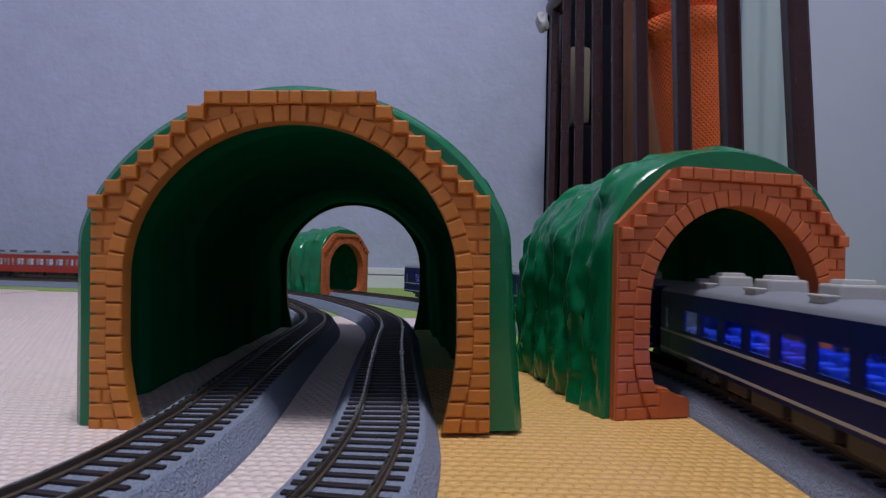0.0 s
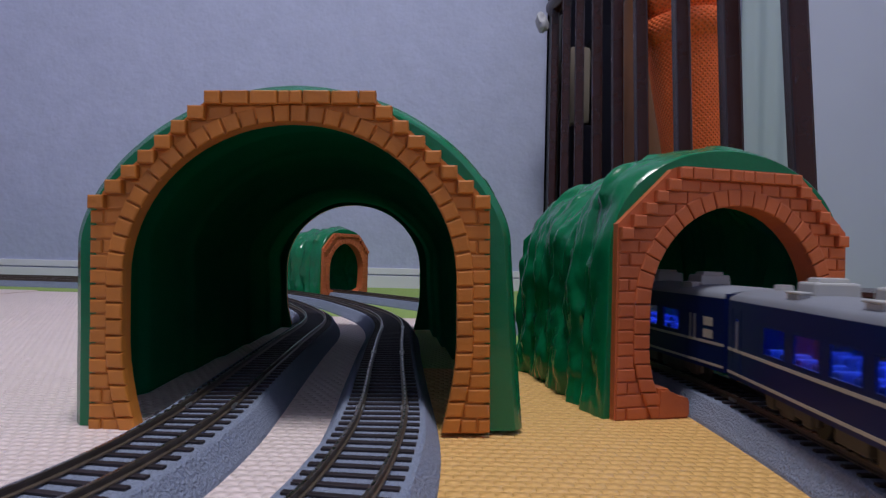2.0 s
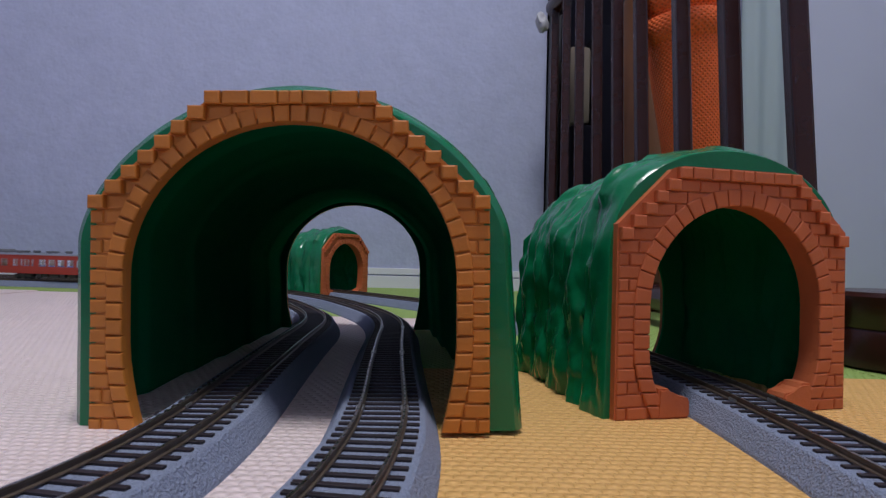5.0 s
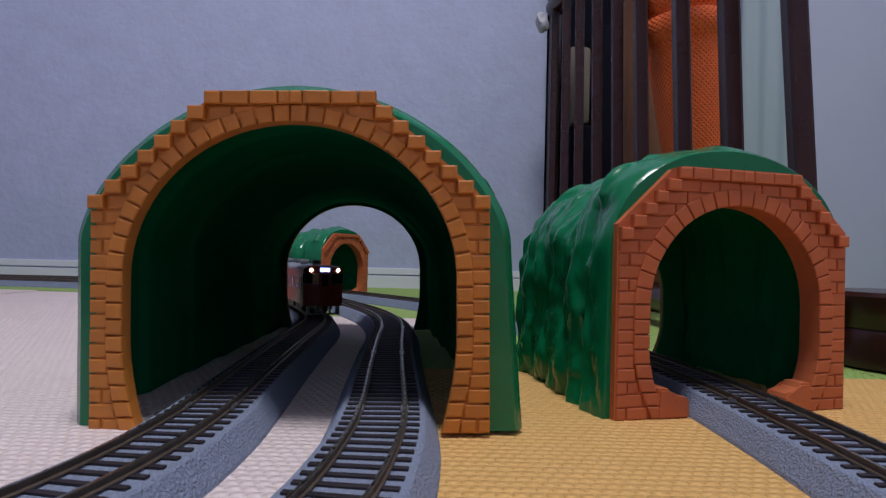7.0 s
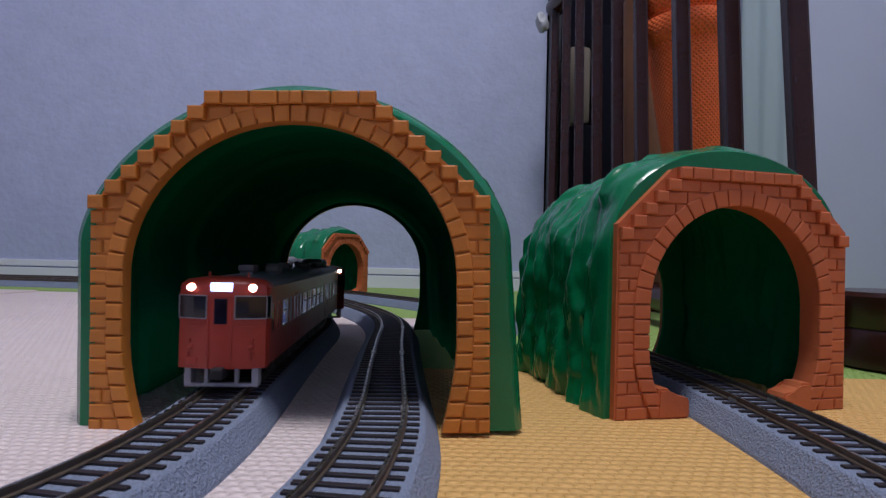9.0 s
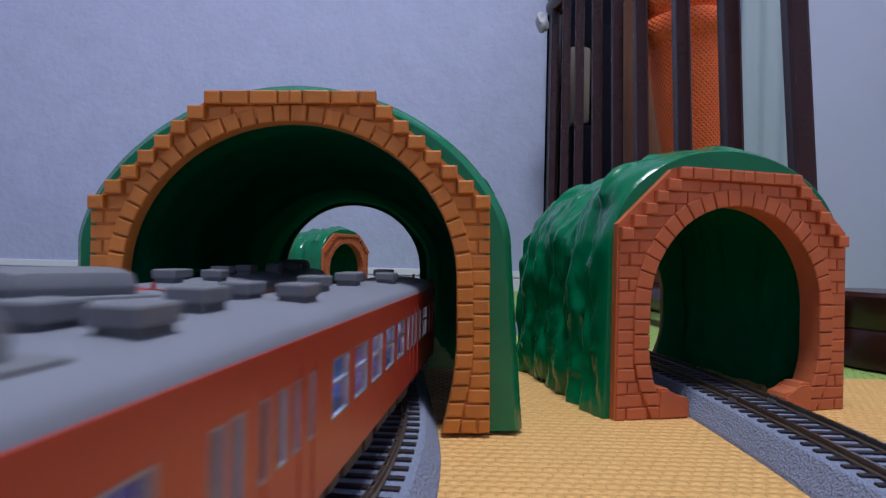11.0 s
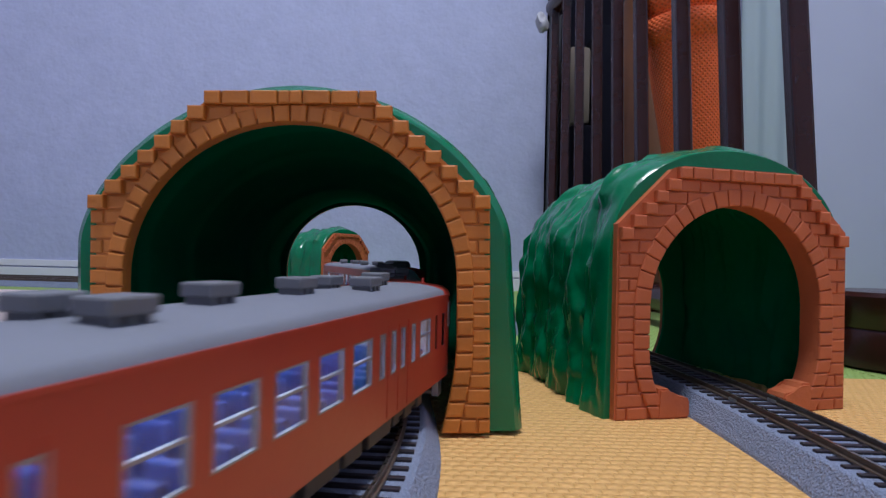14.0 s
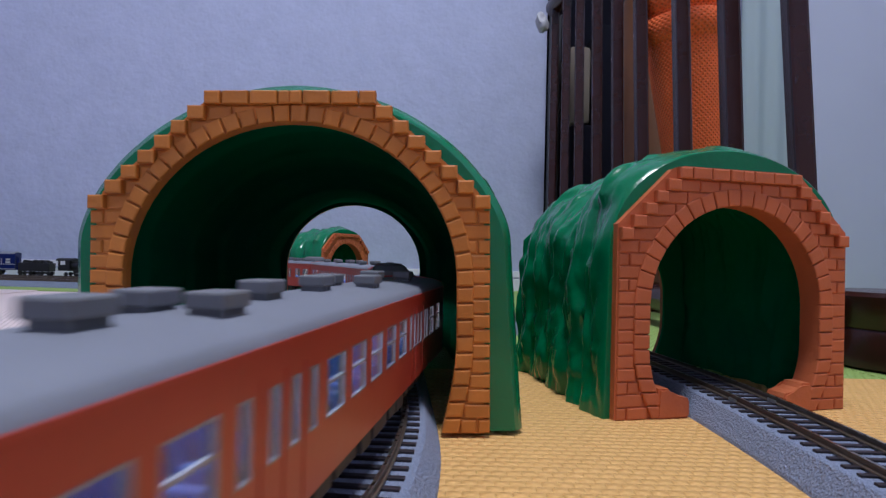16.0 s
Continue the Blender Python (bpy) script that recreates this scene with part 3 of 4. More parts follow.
bm = bmesh.new()
lathe(bm, [(62, 0), (66, 2), (66, 26), (64.5, 28), (66, 30), (66, 50), (63, 53), (20, 53)], 48)
solid("round_stand", bm, DARKWOOD, "low round dark brown base on the mat", "stand", m=pose(346 * M, 435 * M, 0), smooth=True)

BOLSTER = thing("orange_bolster", "tall orange mesh-covered bolster with a thick collar", "bolster", m=pose(324 * M, 735 * M, 0, 0, -6.5, 0))
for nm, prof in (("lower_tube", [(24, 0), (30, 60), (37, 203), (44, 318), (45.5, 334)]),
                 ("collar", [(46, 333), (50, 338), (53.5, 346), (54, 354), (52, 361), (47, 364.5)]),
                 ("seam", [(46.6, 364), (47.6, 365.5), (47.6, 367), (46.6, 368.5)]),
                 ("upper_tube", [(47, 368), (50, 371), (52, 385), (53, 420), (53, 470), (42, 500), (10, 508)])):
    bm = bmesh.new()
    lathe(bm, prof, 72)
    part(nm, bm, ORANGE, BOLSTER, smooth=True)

bm = bmesh.new()
n = 30
prof = [(i * 3.4, 3 * math.sin(i * 0.55)) for i in range(n)]
fr = [[bm.verts.new((556 + x, 1150 + y + dy, z)) for z in (0, 1400)] for x, y in prof for dy in (0,)]
bk = [[bm.verts.new((556 + x, 1153 + y, z)) for z in (0, 1400)] for x, y in prof]
for rows in (fr, bk):
    for a, b in zip(rows, rows[1:]):
        bm.faces.new((a[0], b[0], b[1], a[1]))
solid("curtain", bm, PALE_GREEN, "pale grey-green hanging curtain by the wall", "curtain", smooth=True)

SHELF = thing("storage_rack", "dark storage rack with clothes and boxes behind the fence", "rack")
bm = bmesh.new()
box(bm, 212, 470, 1275, 1300, 0, 900)
part("back_board", bm, INDIGO, SHELF)
for x in (212, 458):
    bm = bmesh.new()
    box(bm, x, x + 12, 1200, 1300, 0, 900, bevel=2)
    part("side_board", bm, BLACK, SHELF)
for i, (x0, x1, y0, z0, z1, mm, nm, lab) in enumerate(((232, 275, 1160, 330, 480, BEIGE, "cardboard_box", "beige cardboard box on a rack"),
                                                   (285, 330, 1150, 0, 520, INDIGO, "folded_blanket", "dark navy folded blanket hanging on a rack"),
                                                   (235, 280, 1150, 0, 328, INDIGO, "cloth_bag", "dark navy cloth bag in a rack"))):
    bm = bmesh.new()
    box(bm, x0, x1, y0, 1270, z0, z1, bevel=9)
    solid(nm, bm, mm, lab, nm.split("_")[-1], smooth=True)
bm = bmesh.new()
lathe(bm, [(50, 0), (52, 100), (48, 300), (40, 480), (20, 560), (5, 570)], 32)
LEATHER_BAG = thing("leather_bag", "tall slumped brown leather bag behind the fence", "bag", m=pose(322 * M, 985 * M, 0))
part("bag_body", bm, LEATHER, LEATHER_BAG, smooth=True)
bm = bmesh.new()
for i in range(24):
    a0, a1 = [math.pi * (i + j) / 24 for j in (0, 1)]
    rod(bm, (-30 * math.cos(a0), -46, 380 + 150 * math.sin(a0)), (-30 * math.cos(a1), -46, 380 + 150 * math.sin(a1)), 4, 4, 8)
part("strap", bm, LEATHER, LEATHER_BAG, "brown leather strap", smooth=True)
# added flat panel, no real door: stands in for the wall's paler right part
bm = bmesh.new()
box(bm, 640, 995, WALL_Y - 14, WALL_Y - 1, -11, 2050, bevel=2)
solid("door_1", bm, PALE_WALL, "plain pale panel added over the right part of the wall", "door", kind="structure")


# ---- railway cars: length along y, front towards +y, rail top at z = 0 ----
def side_panel(bm, x, y0, y1, z0, z1, holes, zb, zt, th):
    """A car side with window openings between zb and zt."""
    xa, xb = (x, x - th) if x > 0 else (x + th, x)
    xa, xb = min(xa, xb), max(xa, xb)
    box(bm, xa, xb, y0, y1, z0, zb)
    box(bm, xa, xb, y0, y1, zt, z1)
    y = y0
    for a, b in sorted(holes):
        box(bm, xa, xb, y, a, zb, zt)
        y = b
    box(bm, xa, xb, y, y1, zb, zt)


def roof_bar(bm, hw, y0, y1, z0, rise, n=14, ends=0.0):
    rows = []
    ys = [y0, y0 + 3, y1 - 3, y1] if ends else [y0, y1]
    for y in ys:
        k = 0.72 if ends and y in (y0, y1) else 1
        row = [bm.verts.new((hw * math.cos(a), y, z0 + rise * k * math.sin(a) ** 0.75)) for a in [math.pi * i / n for i in range(n + 1)]]
        rows.append(row)
    for a, b in zip(rows, rows[1:]):
        for i in range(n):
            bm.faces.new((a[i], a[i + 1], b[i + 1], b[i]))
    bm.faces.new(rows[0])
    bm.faces.new(rows[-1][::-1])
    for a, b in zip(rows, rows[1:]):
        bm.faces.new((a[0], b[0], b[-1], a[-1]))


def bogie(car, y, mm):
    bm = bmesh.new()
    for sg in (-1, 1):
        box(bm, sg * 12.5 - 1.2, sg * 12.5 + 1.2, y - 18, y + 18, 4.5, 8.5, bevel=0.6)
        for dy in (-13, 13):
            box(bm, sg * 13 - 1.4, sg * 13 + 1.4, y + dy - 3, y + dy + 3, 3.4, 8.6, bevel=0.6)
        box(bm, sg * 13 - 1.2, sg * 13 + 1.2, y - 4, y + 4, 3, 9.6, bevel=0.6)
    box(bm, -12, 12, y - 4, y + 4, 6, 9.5)
    b = part("bogie", bm, mm, car)
    for dy in (-13, 13):
        for sg in (-1, 1):
            w = bmesh.new()
            rod(w, (sg * 9.2, y + dy, 5.3), (sg * 7.2, y + dy, 5.3), 5.3, 5.6, 20)
            part("wheel", w, BLACK, b)


BAY = [(-132, -119), (-113, -101)]
MIDDLE = [(-95.5, -91.7), (-89.8, -86), (-80.6, -76.8), (-73.5, -69.7), (-66.5, -62.7), (-58.5, -54.7),
          (-49, -36), (-30.6, -17.6), (-12.2, 0.8), (6.2, 19.2), (24.6, 37.6),
          (43.5, 48), (53, 57.5), (62, 66.5), (73, 77.5)]
RED_WINDOWS = BAY + MIDDLE + [(83, 96)]
TRAILER_WINDOWS = BAY + MIDDLE + [(83, 96), (101, 114)]
HOOD_WINDOWS = [(-143, -130), (-124, -112)] + [(a - 5, b - 5) if b < -50 else (a, b) for a, b in MIDDLE] + [(83, 96)]


def frame_ring(bm, x, a, b, zb, zt, w=0.42, proud=0.12, bar_z=None):
    s = 1 if x > 0 else -1
    x0, x1 = sorted((x - s * 0.9, x + s * proud))
    for y0, y1, z0, z1 in ((a, b, zb, zb + w), (a, b, zt - w, zt), (a, a + w, zb + w, zt - w), (b - w, b, zb + w, zt - w)):
        box(bm, x0, x1, y0, y1, z0, z1)
    if bar_z:
        box(bm, x0, x1, a + w, b - w, bar_z - .3, bar_z + .3)


def red_car(label, lit=False, cab_end=True, hood=False):
    car = thing("railcar", label, "model railcar", group="red railcars")
    hw, y0, y1 = 18.0, -157 if hood else -146, 124 if cab_end else 135
    zb, zt = 22.6, 35.0
    wins = HOOD_WINDOWS if hood else RED_WINDOWS if cab_end else TRAILER_WINDOWS
    cab_holes = [(103, 106.5), (113, 118)] if cab_end else []
    bm = bmesh.new()
    for x in (-hw, hw):
        side_panel(bm, x, y0, y1, 10, 41.8, wins + cab_holes, zb, zt, 1.2)
    box(bm, -hw + 1.2, hw - 1.2, y0, y0 + 1.2, 10, 44.5)
    for x in (-6, 5.2):
        box(bm, x, x + .8, y0 - 2.2, y0, 11, 36, bevel=.2)
    for sg in (-1, 1):
        for z in (27, 37):
            box(bm, sg * 11.5 - 1.3, sg * 11.5 + 1.3, y0 - 1.8, y0, z, z + 2.6, bevel=.3)
    # gutters, door edges
    for sg in (-1, 1):
        box(bm, sg * (hw + .15) - .25, sg * (hw + .15) + .25, y0, y1, 41.2, 42.0)
        for y in (-83.3, -68.1, -60.6, 50.5, 60, 69.5):
            box(bm, sg * (hw + .05) - .15, sg * (hw + .05) + .15, y - .2, y + .2, 11, 37)
    roof_bar(bm, hw, y0 - .3, y0 + .9, 41.6, 4.9)
    if not cab_end:
        roof_bar(bm, hw, y1 - .9, y1 + .3, 41.6, 4.9)
    body = part("body", bm, RED, car, "vermilion painted body")
    for x in (-hw + 1.35, hw - 1.35):
        bm = bmesh.new()
        side_panel(bm, x, y0 + 2, y1 - 23, 11.7, 41.4, wins, zb - .4, zt + .4, 0.3)
        part("wall_lining", bm, LINING, car, "tan interior wall lining")
    if cab_end:
        # cab front: a rounded nose with flat panel
        bm = bmesh.new()
        prof = [(-hw, y1), (-hw + .7, y1 + 3.4), (-11, y1 + 6), (-5, y1 + 7.2), (5, y1 + 7.2), (11, y1 + 6), (hw - .7, y1 + 3.4), (hw, y1)]
        lo = [bm.verts.new((x, y, 9.2)) for x, y in prof]
        hi = [bm.verts.new((x, y, 39.6)) for x, y in prof]
        t1 = [bm.verts.new((x * .985, y - .5, 42.6)) for x, y in prof]
        t2 = [bm.verts.new((x * .88, y - 2.2, 45.0)) for x, y in prof]
        t3 = [bm.verts.new((x * .55, y - 6, 46.5 if abs(x) < 12 else 46.0)) for x, y in prof]
        for a, b in ((lo, hi), (hi, t1), (t1, t2), (t2, t3)):
            for i in range(7):
                bm.faces.new((a[i], a[i + 1], b[i + 1], b[i]))
        bm.faces.new(t3)
        bm.faces.new(lo[::-1])
        cab = part("cab_front", bm, RED, car, smooth=True)
        bm = bmesh.new()
        roof_bar(bm, hw - .1, y1 - 8, y1 + 1.5, 41.75, 4.5)
        part("cab_roof", bm, RED, cab, smooth=True)
        # front windows wrap round the corner
        for sg in (-1, 1):
            bm = bmesh.new()
            ps = [(sg * 5.6, y1 + 7.4), (sg * 11, y1 + 6.3), (sg * (hw - .5), y1 + 3.6), (sg * (hw + .15), y1 - .5), (sg * (hw + .15), y1 - 2)]
            a = [bm.verts.new((x, y, 29.4)) for x, y in ps]
            b = [bm.verts.new((x, y, 38.6)) for x, y in ps]
            c = [bm.verts.new((x * .96, y - .8, 38.6)) for x, y in ps]
            e = [bm.verts.new((x * .96, y - .8, 29.4)) for x, y in ps]
            for i in range(4):
                for p, q in ((a, b), (b, c), (c, e), (e, a)):
                    bm.faces.new((p[i], p[i + 1], q[i + 1], q[i]))
            g = part("front_window", bm, DARK_GLASS, cab, "dark front window glass")
            bm = bmesh.new()
            for z in (29.1, 38.3):
                for p, q in zip(ps, ps[1:]):
                    rod(bm, (p[0], p[1], z + .3), (q[0], q[1], z + .3), .25, .25, 6)
            for p in (ps[0], ps[2], ps[4]):
                rod(bm, (p[0], p[1], 29.2), (p[0], p[1], 38.8), .25, .25, 6)
            part("window_trim", bm, SILVER, cab)
            bm = bmesh.new()
            rod(bm, (sg * 12.2, y1 + 3, 41.9), (sg * 12.2, y1 + 6.0, 41.9), 2.1, 2.0, 20)
            part("headlight_rim", bm, SILVER if not lit else RED, cab)
            bm = bmesh.new()
            rod(bm, (sg * 12.2, y1 + 5.4, 41.9), (sg * 12.2, y1 + 6.4, 41.9), 1.65, 1.5, 20)
            part("headlight", bm, HEAD if lit else LENS, cab, "glowing headlight" if lit else "unlit headlight")
            bm = bmesh.new()
            box(bm, sg * 12 - 1.1, sg * 12 + 1.1, y1 + 4, y1 + 6.6, 17, 19, bevel=.5)
            box(bm, sg * 12.5 - .5, sg * 12.5 + .5, y1 + 4, y1 + 6.4, 19.6, 21.2, bevel=.2)
            box(bm, sg * 13 - .4, sg * 13 + .4, y1 + 4, y1 + 6, 12.5, 15.6, bevel=.2)
            rod(bm, (sg * 7, y1 + 7, 26.5), (sg * 13, y1 + 5.8, 26.5), .25, .25, 6)
            rod(bm, (sg * 4.6, y1 + 7.6, 12), (sg * 4.6, y1 + 7.6, 23.5), .2, .2, 6)
            part("step_and_lamp", bm, RED, cab)
            bm = bmesh.new()
            rod(bm, (sg * 8, y1 - 4, 45), (sg * 8, y1 - 4, 47.9), .75, .5, 10)
            part("horn", bm, RED, cab)
        bm = bmesh.new()
        box(bm, -4.4, 4.4, y1 + 4.5, y1 + 7.5, 40.3, 43.9, bevel=.5)
        part("destination_box", bm, SIGN_LIT, cab, "lit destination box")
        bm = bmesh.new()
        box(bm, -2.6, 2.6, y1 + 6.9, y1 + 7.6, 27.2, 37.4, bevel=.25)
        part("door_window", bm, DARK_GLASS, cab)
        bm = bmesh.new()
        for x in (-4.7, 4.7):
            box(bm, x - .25, x + .25, y1 + 6.6, y1 + 7.5, 9.5, 38.4)
        box(bm, -4.7, 4.7, y1 + 6.6, y1 + 7.5, 38, 38.5)
        box(bm, 9, 13.5, y1 + 5.5, y1 + 6.6, 10.6, 13.8, bevel=.3)
        part("gangway_door_edge", bm, RED, cab)
        bm = bmesh.new()
        box(bm, -14.8, 14.8, y1 + 1.5, y1 + 4, 1.3, 2.8, bevel=.4)
        for sg in (-1, 1):
            box(bm, sg * 13.4 - 1.4, sg * 13.4 + 1.4, y1 - 2, y1 + 4, 1.3, 9.2, bevel=.4)
            box(bm, sg * 6 - .8, sg * 6 + .8, y1 + 1.5, y1 + 4, 1.4, 9, bevel=.3)
        part("skirt", bm, SKIRT, car, "light grey snow-plough skirt")
    else:
        bm = bmesh.new()
        box(bm, -hw + 1.2, hw - 1.2, y1 - 1.2, y1, 10, 44.5)
        for x in (-6, 5.2):
            box(bm, x, x + .8, y1, y1 + 2.2, 11, 36, bevel=.2)
        part("end_wall", bm, RED, car)
    for ya, yb in ((y1, y1 + (12 if cab_end else 6)), (y0 - 6, y0)):
        bm = bmesh.new()
        box(bm, -2.4, 2.4, ya, yb, 5.5, 10, bevel=.8)
        part("coupler", bm, BLACK, car)
    bm = bmesh.new()
    roof_bar(bm, hw - .1, y0, y1 - (7.5 if cab_end else 0), 41.8, 4.4)
    roof = part("roof", bm, ROOF, car, "pale grey roof", smooth=True)
    bm = bmesh.new()
    box(bm, -hw + 1.3, hw - 1.3, y0 + 1.3, y1 - 4, 10.2, 11.6)
    part("floor_pan", bm, BLACK, car)
    bm = bmesh.new()
    for y in range(-110, 100, 9):
        for sg in (-1, 1):
            box(bm, sg * 10 - 4.8, sg * 10 + 4.8, y - 1.2, y + 1.2, 11.6, 23.5, bevel=.6)
    part("seats", bm, SEAT, car, "blue bench seats")
    bm = bmesh.new()
    box(bm, -hw + 1.3, hw - 1.3, y0 + 1.3, y1 - 22, 41.5, 41.9)
    box(bm, -hw + 1.3, hw - 1.3, y1 - 22, y1 - 21, 11.6, 41.5)
    part("inner_ceiling", bm, INSIDE, car)
    bm = bmesh.new()
    box(bm, -2.5, 2.5, y0 + 10, y1 - 26, 40.4, 41.4)
    part("interior_lamp", bm, TUBE_LIT, car, "white interior light strip")
    for x in (-hw, hw):
        for a, b in wins:
            bm = bmesh.new()
            frame_ring(bm, x, a, b, zb, zt, bar_z=(zb + zt) / 2 + 1 if b - a > 8 else None)
            f = part("window", bm, SILVER, car)
            bm = bmesh.new()
            s = 1 if x > 0 else -1
            xa, xb = sorted((x - s * .8, x - s * .5))
            box(bm, xa, xb, a + .3, b - .3, zb + .3, zt - .3)
            g = part("pane", bm, GLASS, f)
            g.visible_shadow = False
        for a, b in cab_holes:
            bm = bmesh.new()
            xa, xb = sorted((x * .96, x * .985))
            box(bm, xa, xb, a, b, zb, zt)
            part("cab_side_window", bm, DARK_GLASS, car)
    for y in (-98, -70, -38, -6, 30, 62, 88):
        for sg in ((-1, 1) if y in (-98, -38, 62) else (0,)):
            bm = bmesh.new()
            c = sg * 6.5
            box(bm, c - 3.6, c + 3.6, y - 5, y + 5, 47.0 + (0 if sg else .6), 49.9 + (0 if sg else .6), bevel=.5)
            for dy in (-3.2, 0, 3.2):
                box(bm, c - 3, c + 3, y + dy - .7, y + dy + .7, 44.4, 47.8)
            part("roof_vent", bm, UNIT, roof, smooth=False)
    if hood:
        bm = bmesh.new()
        box(bm, -9.5, 9.5, -147, -118, 44, 52.2, bevel=3.6, taper=.06)
        box(bm, -11.5, 11.5, -150, -115, 43, 46.2, bevel=.8)
        part("radiator_hood", bm, UNIT, roof, "large grey rooftop radiator hood", smooth=True)
    rnd = random.Random(4)
    y = -56
    while y < 54:
        w = rnd.uniform(8, 20)
        for sg in (-1, 1):
            bm = bmesh.new()
            box(bm, sg * 12.5 - 3.5, sg * 12.5 + 3.5, y, y + w, rnd.uniform(3, 5), 10.2, bevel=.5)
            part("equipment_box", bm, GEAR, car)
        y += w + rnd.uniform(2, 5)
    bogie(car, -84, GEAR)
    bogie(car, 84, GEAR)
    return car


def blue_coach(label):
    car = thing("passenger_coach", label, "model coach", group="blue coaches")
    hw, y0, y1 = 18.0, -129, 129
    zb, zt = 23.2, 34
    wins = [(-97 + i * 21.6, -97 + i * 21.6 + 16.4) for i in range(9)]
    bm = bmesh.new()
    for x in (-hw, hw):
        side_panel(bm, x, y0, y1, 9.5, 41.4, wins + [(-122, -119)], zb, zt, 1.2)
    for y in (y0, y1):
        s = 1 if y > 0 else -1
        ya, yb = sorted((y, y - s * 1.2))
        box(bm, -hw + 1.2, hw - 1.2, ya, yb, 9.5, 43.5)
        ya, yb = sorted((y, y + s * 2.5))
        box(bm, -5.5, 5.5, ya, yb, 9.5, 35, bevel=.8)
    for sg in (-1, 1):
        for y in (-124.5, -116.5, 99.5, 108.8):
            box(bm, sg * (hw + .05) - .15, sg * (hw + .05) + .15, y - .2, y + .2, 10, 38)
    body = part("body", bm, BLUE, car, "glossy navy blue body")
    for z, h in ((20.6, 1.2), (11.2, 1.1)):
        for sg in (-1, 1):
            bm = bmesh.new()
            box(bm, sg * (hw + .05) - .12, sg * (hw + .05) + .12, y0, y1, z, z + h)
            part("band", bm, CREAM, body, "cream painted stripe")
    bm = bmesh.new()
    roof_bar(bm, hw - .1, y0 + .5, y1 - .5, 41.4, 5, ends=1)
    roof = part("roof", bm, ROOF, car, "grey rounded roof", smooth=True)
    for y in (-88, -44, 0, 44, 88):
        bm = bmesh.new()
        box(bm, -8, 8, y - 6.5, y + 6.5, 44.2, 50.8, bevel=.8, taper=.06)
        box(bm, -5.5, 5.5, y - 4, y + 4, 50.6, 52.4, bevel=.4, taper=.1)
        part("cooling_unit", bm, UNIT_LIGHT, roof, "off-white roof cooling unit")
        bm = bmesh.new()
        box(bm, 10.5, 14.5, y + 1, y + 9, 43.4, 46.8, bevel=.5)
        box(bm, 9.9, 15.1, y + .4, y + 9.6, 46.6, 47.5, bevel=.3)
        part("roof_vent", bm, UNIT_LIGHT, roof)
    bm = bmesh.new()
    rod(bm, (0, y0 + 9, 43), (0, y0 + 9, 48.5), 4, 3.4, 14)
    part("round_vent", bm, UNIT_LIGHT, roof, smooth=True)
    bm = bmesh.new()
    box(bm, -hw + 1.3, hw - 1.3, y0 + 1.3, y1 - 1.3, 9.8, 11.2)
    part("floor_pan", bm, BLACK, car)
    bm = bmesh.new()
    for y in range(-100, 100, 11):
        for sg in (-1, 1):
            box(bm, sg * 10 - 5, sg * 10 + 5, y - 1.8, y + 1.8, 11.2, 25, bevel=.9)
    part("seats", bm, SEAT, car, "blue reclining seats")
    bm = bmesh.new()
    box(bm, -hw + 1.3, hw - 1.3, y0 + 1.3, y1 - 1.3, 40.4, 40.9)
    part("inner_ceiling", bm, INSIDE, car)
    bm = bmesh.new()
    box(bm, -2.5, 2.5, y0 + 10, y1 - 10, 39.2, 40.3)
    part("interior_lamp", bm, TUBE_BLUE, car, "blue interior light strip")
    for x in (-hw, hw):
        s = 1 if x > 0 else -1
        for a, b in wins:
            bm = bmesh.new()
            frame_ring(bm, x, a, b, zb, zt, .5, .1)
            f = part("window", bm, BLUE, car)
            bm = bmesh.new()
            xa, xb = sorted((x - s * .8, x - s * .5))
            box(bm, xa, xb, a + .3, b - .3, zb + .3, zt - .3)
            part("pane", bm, GLASS, f).visible_shadow = False
        for z in (23, 28.5):
            bm = bmesh.new()
            xa, xb = sorted((x - s * .2, x + s * .12))
            box(bm, xa, xb, 113.2, 120.6, z, z + 3.8, bevel=.1)
            part("end_window", bm, CREAM, car, "small pale end window")
        for y in (-120.5, 102.2, 106):
            bm = bmesh.new()
            xa, xb = sorted((x - s * .2, x + s * .12))
            box(bm, xa, xb, y - .9, y + .9, 21.8, 33, bevel=.1)
            part("door_window", bm, SILVER, car)
    for ya, yb in ((y1, y1 + 6), (y0 - 6, y0)):
        bm = bmesh.new()
        box(bm, -2.4, 2.4, ya, yb, 5.5, 9.5, bevel=.8)
        part("coupler", bm, BLACK, car)
    rnd = random.Random(9)
    y = -56
    while y < 54:
        w = rnd.uniform(10, 24)
        bm = bmesh.new()
        box(bm, -15, 15, y, y + w, rnd.uniform(3, 5.5), 9.9, bevel=.6)
        part("equipment_box", bm, GEAR, car)
        y += w + rnd.uniform(3, 9)
    bogie(car, -86, GEAR)
    bogie(car, 86, GEAR)
    return car


def shrunk(car, k=0.75):
    """The engine is a small one beside its coaches."""
    for o in car.children_recursive:
        o.data.transform(Matrix.Scale(k, 4))
    return car


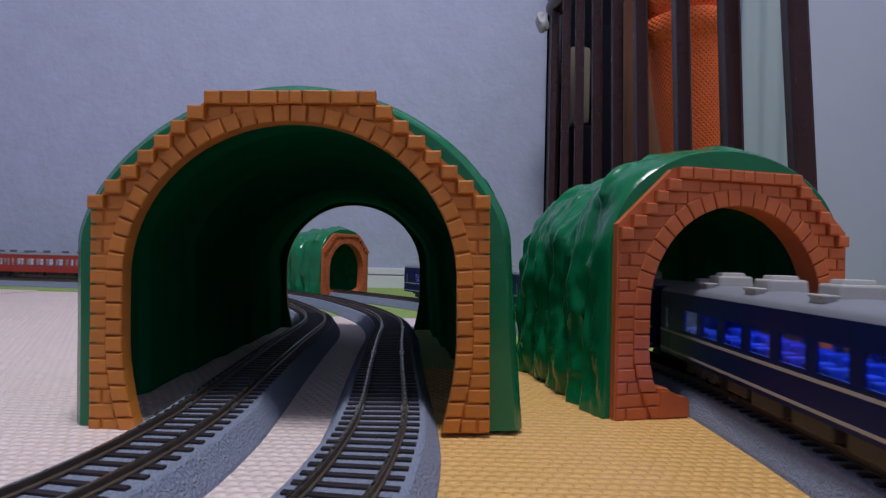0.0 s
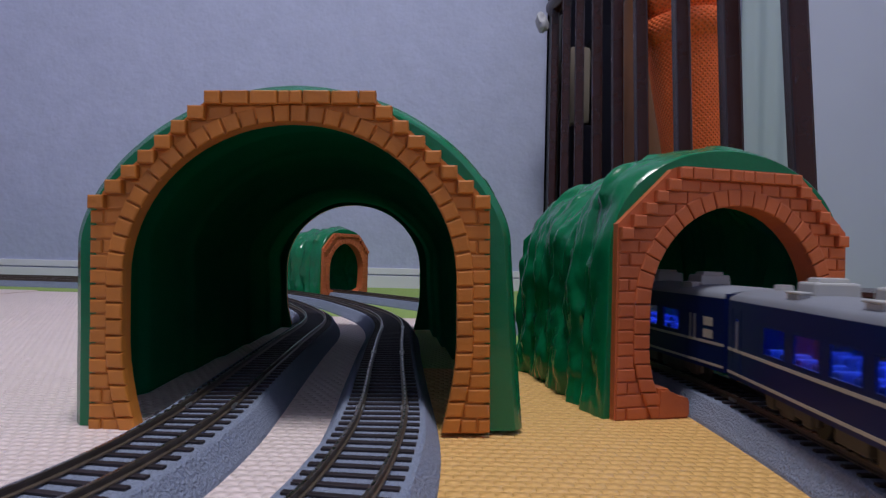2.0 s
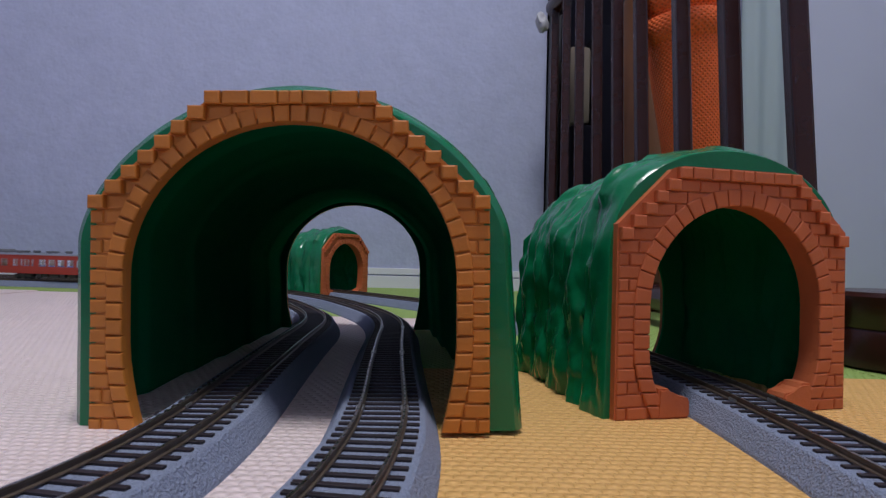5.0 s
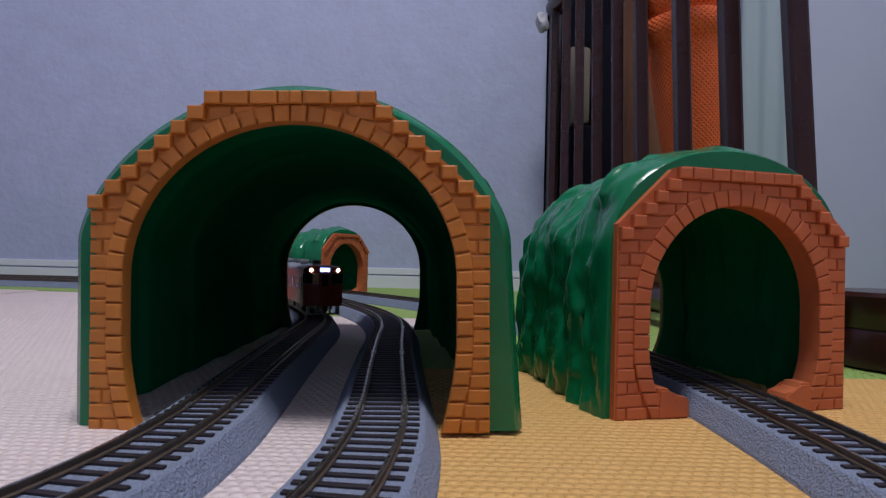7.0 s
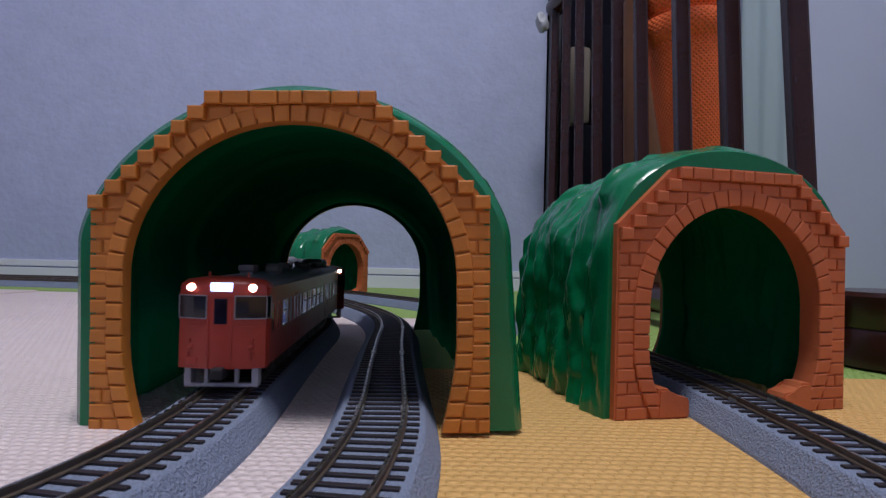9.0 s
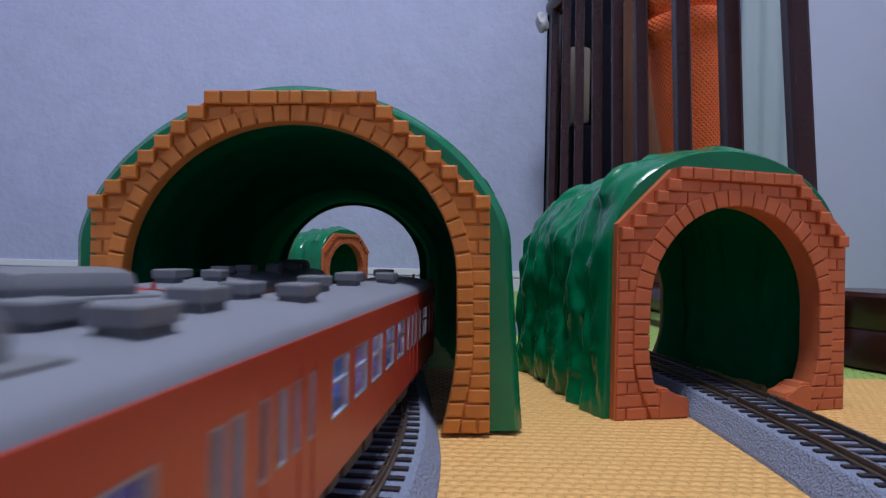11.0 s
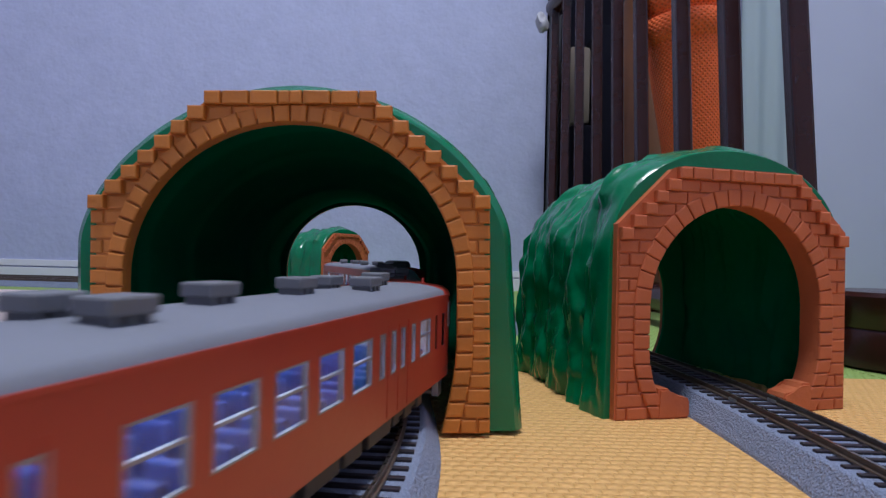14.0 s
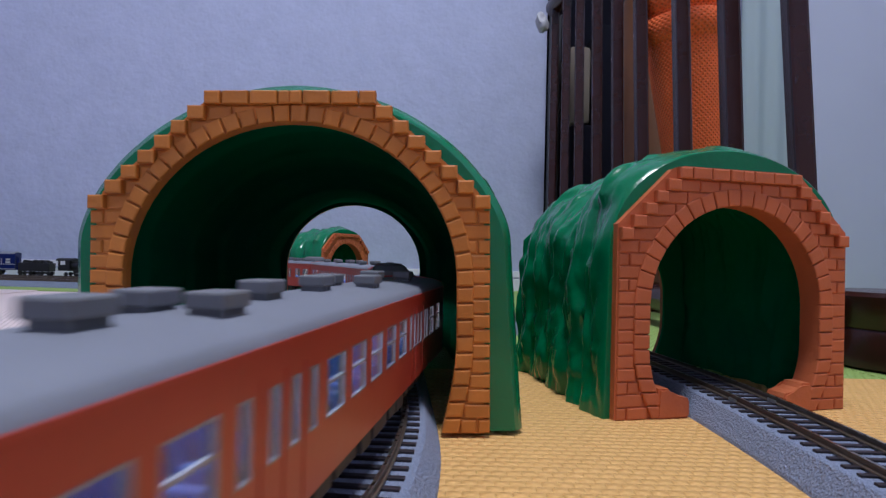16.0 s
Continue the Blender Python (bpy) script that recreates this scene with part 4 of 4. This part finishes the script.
def steam_loco():
    car = thing("steam_locomotive", "black model steam locomotive with steel side rods", "model locomotive")
    bm = bmesh.new()
    rod(bm, (0, -30, 27), (0, 84, 27), 12.2, 11.4, 28)
    rod(bm, (0, 84, 27), (0, 88, 27), 10.5, 8, 28)
    part("boiler", bm, STEAM_BLACK, car, smooth=True)
    bm = bmesh.new()
    rod(bm, (0, 74, 36), (0, 74, 49), 4.2, 4.8, 18)
    part("chimney", bm, STEAM_BLACK, car, smooth=True)
    bm = bmesh.new()
    box(bm, -6, 6, 20, 52, 35, 46, bevel=4)
    part("dome", bm, STEAM_BLACK, car, smooth=True)
    bm = bmesh.new()
    for sg in (-1, 1):
        box(bm, sg * 16 - .6, sg * 16 + .6, -62, -30, 14, 30)
        box(bm, sg * 16 - .6, sg * 16 + .6, -62, -56, 30, 40)
        box(bm, sg * 16 - .6, sg * 16 + .6, -42, -30, 30, 40)
        box(bm, sg * 16 - 1, sg * 16 + 2.2, -30, 92, 15.5, 17)
        box(bm, sg * 15 - 3, sg * 15 + 3, 66, 86, 5, 14, bevel=1)
    box(bm, -16, 16, -31.5, -30, 14, 42)
    part("cab", bm, STEAM_BLACK, car)
    bm = bmesh.new()
    roof_bar(bm, 17.5, -68, -26, 40, 8)
    part("cab_roof", bm, STEAM_BLACK, car, smooth=True)
    bm = bmesh.new()
    box(bm, -14, 14, 90, 95, 4, 15, bevel=1)
    part("buffer_beam", bm, STEAM_BLACK, car)
    for y in (-14, 12, 38):
        for sg in (-1, 1):
            bm = bmesh.new()
            rod(bm, (sg * 8, y, 10.2), (sg * 10.5, y, 10.2), 10.2, 10.0, 24)
            part("driving_wheel", bm, STEAM_BLACK, car)
    for y in (-44, 66, 86):
        for sg in (-1, 1):
            bm = bmesh.new()
            rod(bm, (sg * 8, y, 5.4), (sg * 10.5, y, 5.4), 5.4, 5.3, 18)
            part("small_wheel", bm, STEAM_BLACK, car)
    for sg in (-1, 1):
        bm = bmesh.new()
        box(bm, sg * 12 - .5, sg * 12 + .5, -16, 40, 7, 8.6)
        box(bm, sg * 13.5 - .4, sg * 13.5 + .4, 12, 70, 8.5, 9.8)
        part("side_rod", bm, STEEL, car, "bare steel side rod")
    return shrunk(car)


def tender():
    car = thing("coal_tender", "black coal tender coupled behind the locomotive", "model tender")
    bm = bmesh.new()
    box(bm, -16, 16, -40, 40, 11, 33, bevel=1)
    part("tank", bm, STEAM_BLACK, car)
    bm = bmesh.new()
    rnd = random.Random(3)
    for i in range(60):
        r = rnd.uniform(2.5, 5)
        c = (rnd.uniform(-11, 11), rnd.uniform(-30, 34), rnd.uniform(33, 37))
        box(bm, c[0] - r, c[0] + r, c[1] - r, c[1] + r, c[2] - r, c[2] + r, bevel=r * .5)
    part("coal", bm, BLACK, car)
    bogie(car, -24, STEAM_BLACK)
    bogie(car, 22, STEAM_BLACK)
    return shrunk(car)


RED_LABEL = "vermilion model diesel railcar with grey roof and lit windows"
first_red = red_car("vermilion model railcar with glowing headlights and lit windows", lit=True, hood=True)
plain_red = red_car(RED_LABEL)
first_blue = blue_coach("navy blue model passenger coach with cream stripes and lit windows")
LOCO, TENDER = steam_loco(), tender()
# train on the middle loop: five cars; the signs say which way each cab points
trailer = red_car("vermilion model trailer car with grey roof and no cab", cab_end=False)
hood_red = red_car("vermilion model railcar with a large grey radiator hood on its roof", hood=True)
GOING = [(hood_red, 1), (copy_thing(plain_red, pose(0, 0, 0)), -1), (copy_thing(hood_red, pose(0, 0, 0)), 1), (trailer, -1), (plain_red, -1)]
COMING = [(first_red, 1), (copy_thing(first_red, pose(0, 0, 0)), 1)]
COACHES = [(LOCO, 1), (TENDER, 1), (first_blue, 1)] + [(copy_thing(first_blue, pose(0, 0, 0)), 1) for _ in range(4)]


def run(cars, track, way, lead, behind, turn):
    """Key a train: lead(t) is how far along the track it has come; behind: how far each car's middle trails."""
    for i, (car, face) in enumerate(cars):
        half = turn[i] / 2
        rows = []
        for k in range(81):
            t = k * 0.2
            s = lead(t) - way * behind[i]
            a, b = track.at(s + way * half), track.at(s - way * half)
            c, u = (a + b) / 2, (a - b) * face
            rows.append((t, Matrix.Translation((c[0] * M, c[1] * M, RAIL_Z * M)) @ Matrix.Rotation(math.atan2(u[1], u[0]) - math.pi / 2, 4, "Z")))
        walk(car, rows)


def motions():
    # middle loop, away from the viewer
    s_mid = mid.near(-25, 150)
    run(GOING, mid, 1, lambda t: s_mid - 22 + 172 * (t - 12.5), [-303, 0, 264, 567, 868], [196] * 5)
    # inner loop, towards the viewer, gaining speed as it leaves the tunnel
    s_in = inner.near(-88, 221)

    def coming(t):
        u = min(1, max(0, (t - 4.2) / 2.1))
        early = 1 - u * u * (3 - 2 * u)
        return s_in - 6 - 152 * (t - 9.17) + early * (30 * (9.17 - t) + 6) - 6 * math.log1p(math.exp((t - 9.3) / 0.15))

    run(COMING, inner, -1, coming, [138, 414], [172] * 2)
    # outer loop, towards the viewer on this side
    s_out = outer.near(135, 243)
    run(COACHES, outer, -1, lambda t: s_out - 4 * 268 - 170 * (t - 2.1), [-132, -36] + [134 + 268 * i for i in range(5)], [60, 33] + [172] * 5)


motions()
